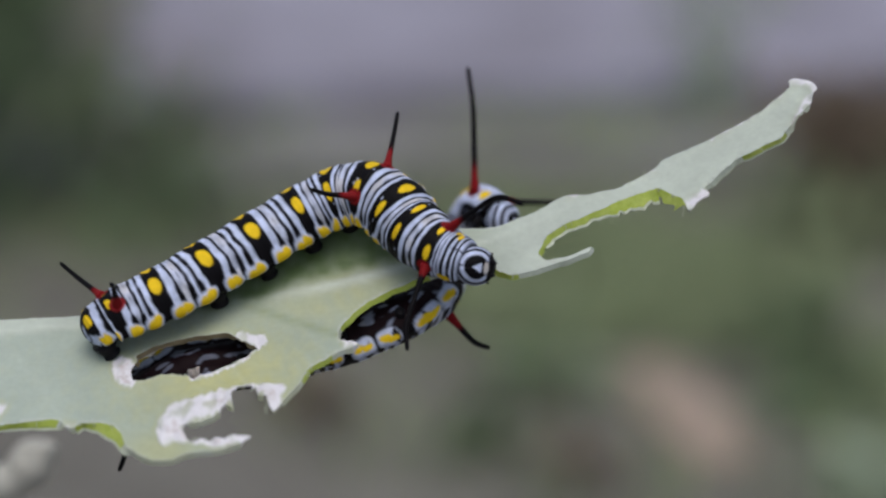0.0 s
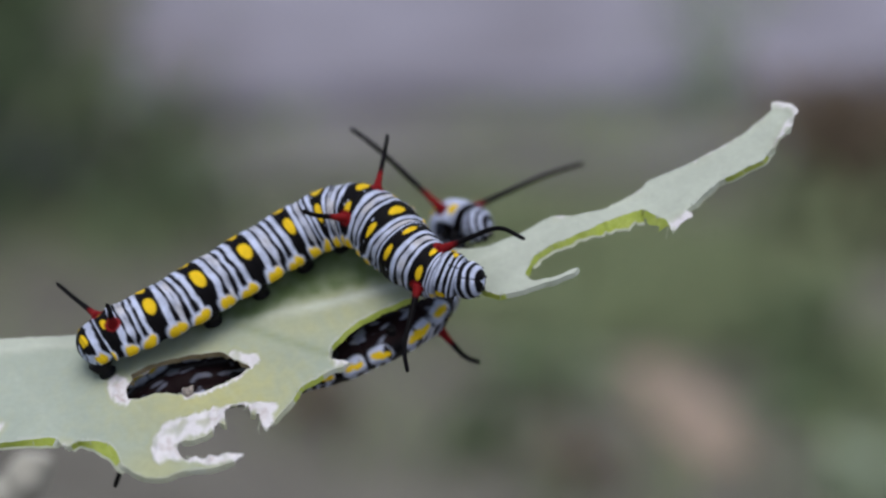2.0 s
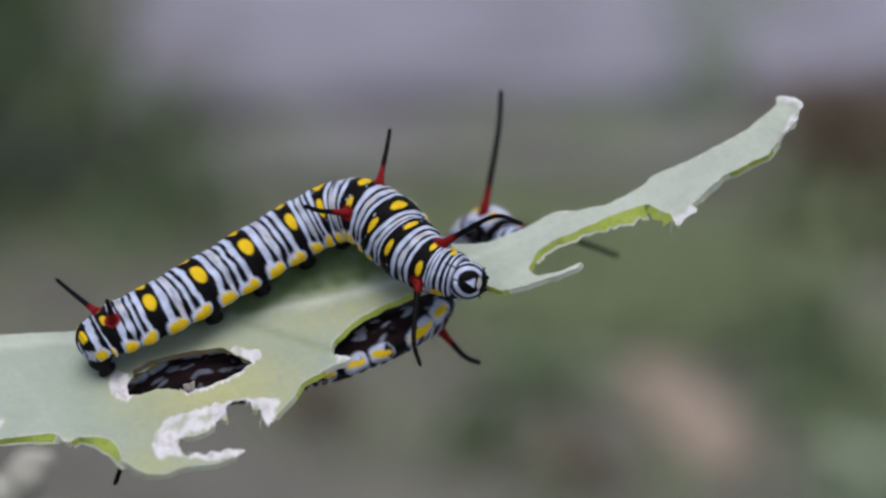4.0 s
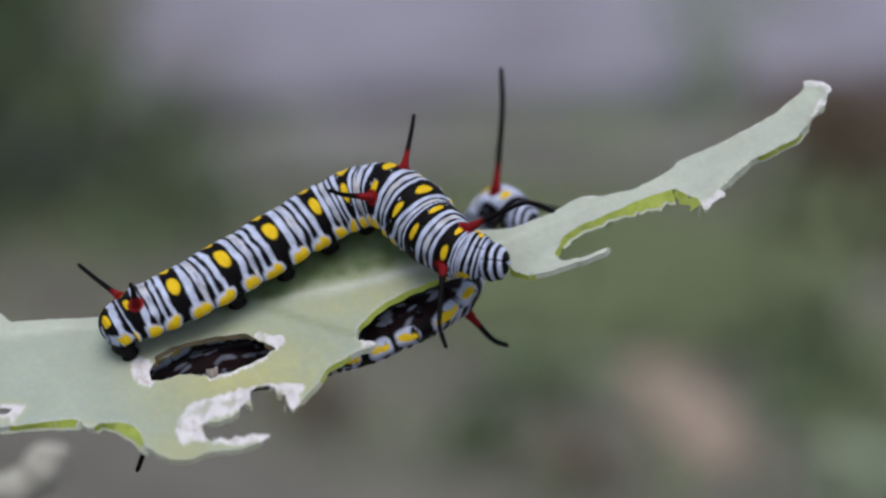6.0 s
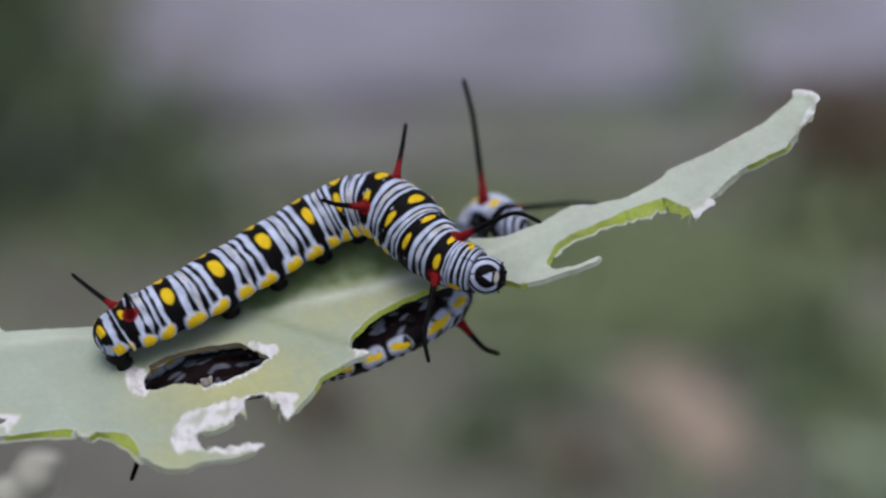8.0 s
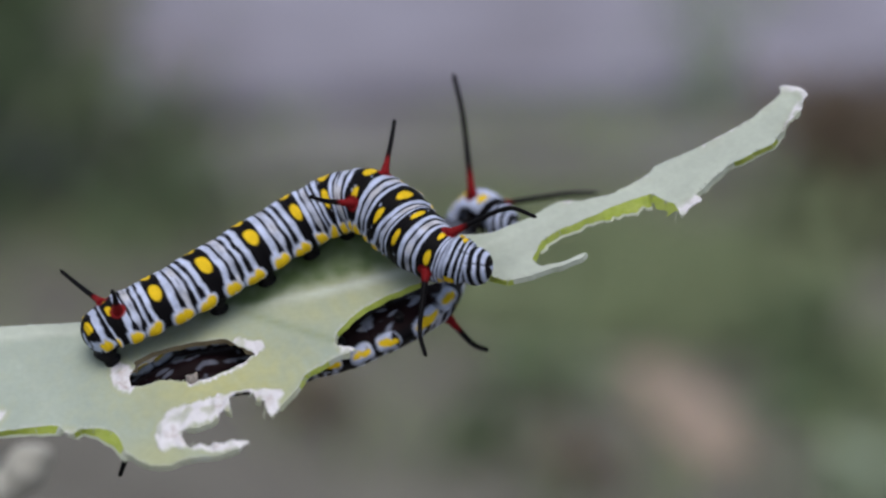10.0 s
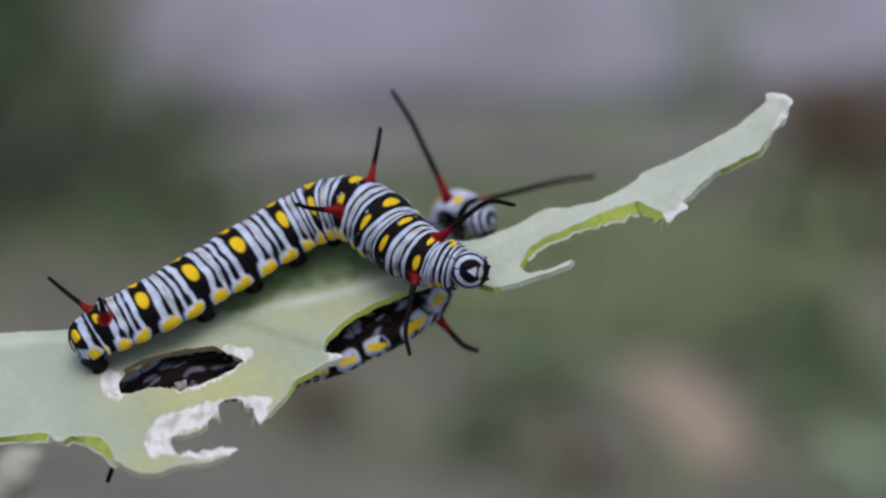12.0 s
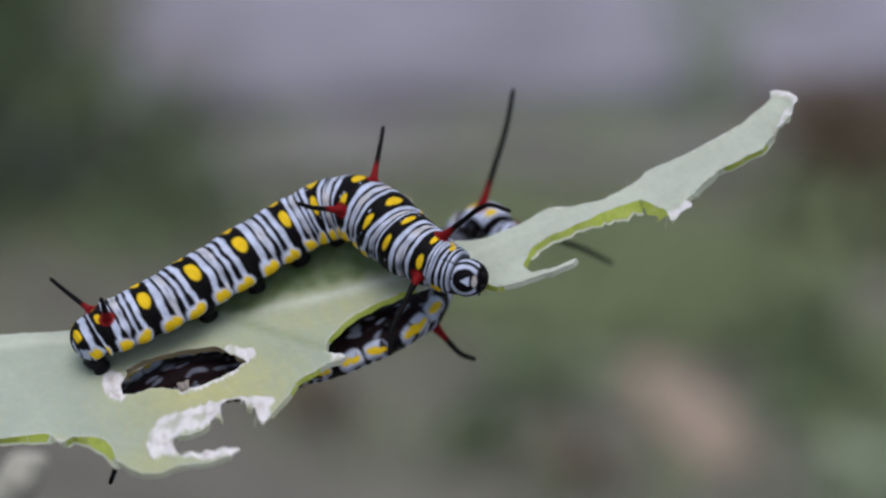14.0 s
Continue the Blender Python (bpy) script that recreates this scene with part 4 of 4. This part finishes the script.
# the sway of the leaf: seconds, turn as a rotation vector, shift in millimetres
SWAY = [
    (0.0, 0.0000, 0.0000, 0.0000, 0.00, 0.00, 0.00),
    (0.5, 0.0084, 0.0008, 0.0040, -0.56, 0.47, -0.48),
    (1.0, 0.0113, -0.0005, -0.0036, -1.55, 2.06, -1.18),
    (1.5, 0.0098, -0.0015, -0.0028, -1.58, 3.04, -1.56),
    (2.0, 0.0022, -0.0010, 0.0036, -1.05, 3.91, -1.91),
    (2.5, 0.0110, 0.0000, 0.0041, -0.93, 4.14, -2.49),
    (3.0, 0.0015, -0.0004, 0.0049, -0.59, 3.59, -2.74),
    (3.2, 0.0010, -0.0012, 0.0007, -0.81, 3.09, -2.25),
    (5.3, -0.0060, -0.0010, 0.0060, -0.08, 1.55, -0.94),
    (5.5, -0.0105, -0.0016, 0.0118, 0.62, 1.37, -0.64),
    (6.0, -0.0089, -0.0009, 0.0041, 1.57, 0.80, -0.08),
    (6.5, -0.0058, -0.0007, 0.0084, 1.74, 0.91, -0.06),
    (7.0, -0.0071, -0.0002, 0.0126, 1.98, 0.81, -0.15),
    (7.5, -0.0051, -0.0024, 0.0132, 1.03, 2.27, -0.74),
    (8.0, -0.0094, -0.0039, 0.0142, 0.83, 2.07, -0.92),
    (10.3, 0.0025, -0.0029, 0.0096, -0.85, 1.87, -0.56),
    (10.5, 0.0038, -0.0027, 0.0159, -1.41, 2.90, -1.09),
    (11.0, 0.0018, -0.0041, 0.0022, -2.52, 2.97, -1.74),
    (11.5, 0.0031, -0.0046, 0.0051, -1.85, 2.41, -1.46),
    (12.0, 0.0039, -0.0043, 0.0110, -1.62, 2.89, -1.22),
    (12.5, 0.0047, -0.0036, 0.0135, -1.27, 3.05, -1.23),
    (13.0, 0.0044, -0.0038, 0.0112, -1.00, 2.76, -1.25),
    (13.5, 0.0015, -0.0046, 0.0088, -1.61, 3.18, -1.60),
    (14.0, -0.0028, -0.0079, 0.0061, -1.31, 1.98, -1.17),
]
# tips of the walking caterpillar's front horns: seconds, x and z in millimetres on the plant
TIP_FAR = [(0, 7.16, 3.97), (0.5, 7.30, 3.48), (1, 7.47, 3.28), (1.5, 7.99, 3.64), (2, 8.51, 2.81), (2.5, 7.91, 4.55), (3, 7.60, 4.44), (3.2, 7.62, 3.92), (5.3, 8.73, 3.96), (5.5, 8.56, 4.19), (6, 8.97, 3.44), (6.5, 8.77, 3.27), (7, 8.35, 4.29), (7.5, 7.41, 3.45), (8, 7.96, 3.18), (8.2, 7.39, 3.74), (10.3, 9.25, 3.52), (10.5, 8.99, 4.07), (11, 7.76, 3.49), (11.5, 8.07, 3.70), (12, 8.13, 5.19), (12.5, 8.18, 4.79), (13, 8.67, 5.52), (13.5, 8.52, 5.29), (14, 7.35, 4.47)]
TIP_NEAR = [(0, -3.18, -9.08), (0.5, -3.01, -9.46), (1, -3.06, -9.17), (1.5, -2.35, -9.01), (2, -2.23, -9.34), (2.5, -1.38, -7.62), (3, -2.80, -8.45), (3.2, -2.18, -9.12), (5.3, -0.94, -8.78), (5.5, -1.14, -8.85), (6, -1.30, -8.90), (6.5, -1.67, -9.16), (7, -1.44, -8.36), (7.5, -3.92, -8.85), (8, -2.26, -9.45), (8.2, -2.27, -9.31), (10.3, -1.15, -9.05), (10.5, -1.01, -8.50), (11, -3.49, -8.95), (11.5, -2.11, -9.23), (12, -1.49, -8.36), (12.5, -1.91, -8.52), (13, -1.23, -7.82), (13.5, -1.33, -8.27), (14, -3.61, -8.36)]
# the hanging caterpillar's front: seconds, lean in degrees, shift of its horn's root in millimetres
NOD = [(0, 0.0, 0.25, 0.00), (0.5, -20.8, -0.16, 0.38), (1, -29.2, -0.97, 0.70), (1.5, -29.4, -0.52, 0.55), (2, -45.1, -1.84, 0.21), (2.5, -5.1, 0.54, 0.45), (3, 11.0, 2.06, -0.56), (3.2, 10.9, 1.94, -0.48), (5.3, 17.1, 2.33, -0.74), (5.5, 20.4, 1.96, -0.31), (6, 5.8, 0.84, 0.24), (6.5, 0.4, 0.96, 0.23), (7, 1.2, 1.10, 0.45), (7.5, -2.2, 0.74, 0.48), (8, -6.2, 0.61, 0.20), (8.2, -1.7, 0.80, 0.15), (10.3, -7.4, 0.34, 0.23), (10.5, -28.0, -0.40, 0.45), (11, -25.5, -0.52, 0.77), (11.5, -22.0, -0.45, 0.46), (12, -24.0, -0.58, 0.57), (12.5, -19.5, -0.04, 0.51), (12.8, -5.7, 1.08, 0.57), (13, 2.5, 1.48, 0.00), (13.3, 20.6, 2.69, 0.06), (13.5, 7.1, 1.66, -0.57), (14, 18.6, 2.37, -0.42)]
# tip of its far horn: seconds, x and z in millimetres on the plant
TIP_BACK = [(0, 16.98, 4.22), (0.5, 18.51, 7.80), (1, 17.59, 9.77), (1.5, 17.84, 9.73), (2, 16.80, 11.23), (2.5, 18.55, 4.70), (3, 19.31, 0.92), (3.2, 19.31, 0.72), (5.3, 18.78, -0.08), (5.5, 18.58, -0.18), (6, 15.96, 2.90), (6.5, 15.88, 3.41), (7, 15.71, 3.53), (7.5, 16.22, 4.70), (8, 15.92, 5.76), (8.2, 16.05, 5.89), (10.3, 17.25, 6.64), (10.5, 18.14, 8.00), (11, 18.09, 9.20), (11.5, 18.26, 7.98), (12, 18.25, 8.75), (12.5, 18.61, 7.52), (12.8, 18.39, 5.24), (13, 19.38, 1.97), (13.3, 18.12, -1.42), (13.5, 18.37, 1.25), (14, 19.09, -0.45)]
# how far its head and chest reach ahead and up: seconds, head x and z, chest x and z in millimetres
REACH = [(0, 0, 0, 0, 0), (1, 0, 0, 0, 0), (1.5, 0.65, 0.6, 0.2, 0), (2, 0.45, 0.6, 0.3, 0), (2.5, 0.1, 0.9, 0, 0.4), (3, 0.25, 0.1, 0.1, 0), (3.2, 0.2, 0.1, 0.1, 0), (5.3, -0.1, 0.7, 0, 0.1), (5.5, -0.2, 0.8, 0, 0.1), (6, 0, 0.4, 0, 0), (6.5, 0, 0.4, 0, 0), (7, 0.4, 0.55, 0, 0), (7.5, 0.35, 0, 0, 0), (8, 0.1, 0, 0, 0), (8.2, 0.1, 0.1, 0, 0), (10.3, 0.4, 0.7, 0.4, 0.1), (10.5, 0.5, 0.8, 0.5, 0.1), (11, 0.1, 0.05, 0.2, 0), (11.5, 0.85, 0.25, 0.45, 0), (12, 1.05, 0.85, 0.6, 0.3), (12.5, 0.7, 0.7, 0.6, 0.3), (13, 0.8, 1.3, 0.9, 0.3), (13.5, 0.75, 0.9, 0.85, 0.5), (14, 0.6, 0.05, 0.65, 0.3)]
# the walking caterpillar's head: seconds, turn and dip in degrees
FACE = [(0, 28, 0), (0.5, 28, 0), (1, 28, -5), (1.5, 55, 0), (2, 80, 0), (2.5, 30, -5), (3, 24, -10), (3.2, 25, -8), (5.3, 75, 0), (5.5, 85, 0), (6, 88, 0), (6.5, 92, 0), (7, 48, 0), (7.5, 20, -6), (8, 25, 0), (8.2, 35, 0), (10.3, 90, 0), (10.5, 90, 0), (11, 18, -10), (11.5, 25, -5), (12, 30, 0), (12.5, 36, 0), (13, 50, 0), (13.5, 60, 0), (14, 10, -8)]


# ---- the place ----
ground()
pavement()
verge()
PLANT = milkweed()

BODY_A = Body(CENTRE_A, BACK_A, RADIUS_A, BANDS_A)
CAT_A, SEG_A, HORN_A, FACE_A = caterpillar("black and white striped caterpillar with yellow spots, arched on the leaf", BODY_A, HORNS_A, LEGS, SHAPES_A, HEAD_A, 3.0)
BODY_B = Body(CENTRE_B, BACK_B, RADIUS_B, BANDS_B)
CAT_B, SEG_B, HORN_B, FACE_B = caterpillar("striped caterpillar hanging upside down under the leaf", BODY_B, HORNS_B, LEGS, SHAPES_B, HEAD_B, 8.0, lobes=0.95, pale=True)

# what lies on the ground behind, far out of focus
shrub("dark green leafy shrub at the edge of the path", -0.62, 2.35, 0.5, 0.32, SHRUB, 1450, 1)
shrub("tall green shrub with thin foliage on bare soil", -0.66, 2.95, 0.4, 0.16, SHRUB, 420, 21)
shrub("low dry brown weed on bare soil", -0.37, 2.66, 0.05, 0.13, DRY, 70, 22)
shrub("low brown weed beside the path", 0.52, 2.31, 0.16, 0.14, DRY, 950, 2)
shrub("dark green weed beside a brown weed", 0.53, 2.3, 0.06, 0.12, SHRUB, 190, 16)
shrub("small dull weed with dark leaves", -0.42, 2.45, 0.1, 0.24, SHRUB, 150, 6)
shrub("broad pale green weed on bare soil", 0.39, 1.52, 0.02, 0.07, WEED, 160, 4)
shrub("flat dark green weed on bare soil", -0.38, 2.27, 0.04, 0.2, SHRUB, 170, 15)
shrub("upright pale green weed beside the path", 0.38, 2.7, 0.34, 0.2, WEED, 50, 7, WEED)
shrub("flat weed with dark leaves on bare soil", 0.09, 1.76, 0.03, 0.1, SHRUB, 45, 8)
shrub("flat dark weed beside a pinkish stone", 0.38, 1.86, 0.04, 0.1, SHRUB, 55, 10)
shrub("flat dark weed with dull leaves on bare soil", 0.38, 1.72, 0.03, 0.08, SHRUB, 60, 27)
shrub("small flat dark weed on bare soil", 0.04, 1.62, 0.02, 0.06, SHRUB, 34, 24)
shrub("small dry weed lying on bare soil", 0.13, 1.58, 0.02, 0.05, DRY, 14, 25)
shrub("small dry weed lying on bare soil", -0.13, 1.72, 0.02, 0.07, DRY, 20, 26)
lump("stone", "pinkish weathered stone lying on the soil", "stone", BRICK, (0.24, 1.71, 0.004), (0.038, 0.12, 0.016), 16, 4)
shrub("sprawling dull green weed on bare soil", 0.46, 2.2, 0.05, 0.2, GRASS, 150, 12)
lump("stone", "dark brown stone lying on the soil", "stone", DRY, (0.60, 2.25, 0.02), (0.06, 0.05, 0.04), 10, 9)
blades("grass", "short dull green grass growing in patches", [(0.15, 2.12, 0.22, 0.24, 0.46), (0.3, 2.05, 0.16, 0.2, 0.22), (0.5, 1.72, 0.16, 0.2, 0.14), (-0.2, 2.3, 0.34, 0.2, 0.08), (-0.5, 2.1, 0.2, 0.3, 0.06), (0.55, 2.75, 0.2, 0.25, 0.08), (-0.1, 2.62, 0.5, 0.06, 0.06), (0.3, 1.75, 0.5, 0.3, 0.12)], GRASS, 4200, 0.045, 3)
blades("grass", "thin grass in clumps along the path", [(-0.3, 2.5, 0.12, 0.1, 0.2), (0.3, 2.5, 0.14, 0.12, 0.3), (0.5, 2.55, 0.12, 0.1, 0.3), (-0.05, 2.42, 0.2, 0.06, 0.2)], GRASS, 260, 0.06, 5)
blades("grass", "sparse dull grass growing through the path", [(0.48, 2.95, 0.26, 0.25, 0.4), (0.18, 2.73, 0.2, 0.14, 0.45), (-0.45, 2.85, 0.2, 0.2, 0.2), (0.62, 3.4, 0.18, 0.3, 0.2), (0.36, 3.2, 0.2, 0.3, 0.2)], GRASS, 1700, 0.05, 7)


def turned(angle, axis, at):
    """A turn about a point, in millimetres."""
    at = Vector(at) * MM
    return Matrix.Translation(at) @ Matrix.Rotation(radians(angle), 4, axis) @ Matrix.Translation(-at)


def aim(horn, rows, carrier=None):
    """Swing a horn about its root so that its tip follows the rows; it keeps its length."""
    ob, base, tip = horn
    first = Vector(tip - base)
    keys = []
    for i, (t, x, z) in enumerate(rows):
        goal = Vector((x, tip[1], z))
        if carrier:
            goal = carrier[i].inverted() @ (goal * MM) / MM
        wx, wz = goal.x - base[0], goal.z - base[2]
        deep = math.sqrt(max(first.length_squared - wx * wx - wz * wz, 0.04 * first.length_squared))
        q = first.rotation_difference(Vector((wx, math.copysign(deep, first.y), wz)))
        keys.append((t, Matrix.LocRotScale(Vector(base) * MM, q, None)))
    walk(ob, keys)


def motions():
    """The leaf sways and both caterpillars ride on it; they turn their heads and wave their horns."""
    rows = [(t, BASE @ Matrix.Translation((x * MM, y * MM, z * MM)) @ Matrix.Rotation(math.sqrt(wx * wx + wy * wy + wz * wz), 4, Vector((wx, wy, wz)))) for t, wx, wy, wz, x, y, z in SWAY]
    walk(PLANT, [(t, m @ Matrix.Translation(ROOT)) for t, m in rows])
    walk(CAT_A, rows)
    walk(CAT_B, rows)
    reach = np.array(REACH)

    def chest(t, head):
        """The shift of the walking caterpillar's front; head: 0 at the chest to 1 at the head."""
        hx, hz, cx, cz = (float(np.interp(t, reach[:, 0], reach[:, k])) for k in range(1, 5))
        return Matrix.Translation(((head * hx + (1 - head) * cx) * MM, 0, (head * hz + (1 - head) * cz) * MM))

    times = [row[0] for row in REACH]
    for ob, share in ((SEG_A[8], 0.2), (SEG_A[9], 0.55), (SEG_A[10], 1.0)):
        walk(ob, [(t, Matrix.Translation(chest(t, 0.0).translation * share)) for t in times])
    aim(HORN_A[4], TIP_FAR, [chest(row[0], 0.0) for row in TIP_FAR])
    aim(HORN_A[5], TIP_NEAR, [chest(row[0], 0.0) for row in TIP_NEAR])
    centre = Vector(HEAD_A[0]) * MM
    rest = math.degrees(math.atan2(HEAD_A[1][0], -HEAD_A[1][1]))
    walk(FACE_A, [(t, chest(t, 1.0) @ Matrix.Translation(centre) @ Matrix.Rotation(radians(yaw - rest), 4, "Z") @ Matrix.Rotation(radians(-dip), 4, "X")) for t, yaw, dip in FACE])
    neck = BODY_A.at(np.array([BODY_A.length - 2.5]))[0][0]
    walk(SEG_A[11], [(t, chest(t, 0.6) @ turned(0.2 * (yaw - rest), "Z", neck)) for t, yaw, dip in FACE])
    # the hanging caterpillar lifts and dips its front
    knot = Vector(HORN_B[5][1])
    low = [(t, lean, x, z if z > 0 else 0.1 * z) for t, lean, x, z in NOD]
    for ob, rows_, along, slip, rise, share in ((SEG_B[6], low, 0.0, 0.5, 0.6, 0.0), (SEG_B[7], low, 0.0, 1.1, 1.3, 0.0), (SEG_B[8], low, 0.2, 0.6, 1.3, 0.25), (SEG_B[9], NOD, 0.6, 0.0, 1.1, 0.6), (SEG_B[10], NOD, 1.0, 0.0, 1.0, 1.0), (SEG_B[11], NOD, 1.0, 0.0, 1.0, 1.0)):
        walk(ob, [(t, Matrix.Translation(((along * x + slip * z) * MM, 0, rise * z * MM)) @ turned(0.45 * share * lean, "Y", knot)) for t, lean, x, z in rows_])
    mid = Vector(HEAD_B[0]) * MM
    walk(FACE_B, [(t, Matrix.Translation((x * MM, 0, z * MM)) @ turned(0.45 * lean, "Y", knot) @ Matrix.Translation(mid)) for t, lean, x, z in NOD])
    ob, base, tip = HORN_B[5]
    walk(ob, [(t, Matrix.Translation(Vector(base) * MM) @ Matrix.Rotation(radians(0.55 * lean), 4, "Y")) for t, lean, x, z in NOD])
    aim(HORN_B[4], TIP_BACK, [Matrix.Translation((x * MM, 0, z * MM)) @ turned(0.45 * lean, "Y", knot) for t, lean, x, z in NOD])


motions()
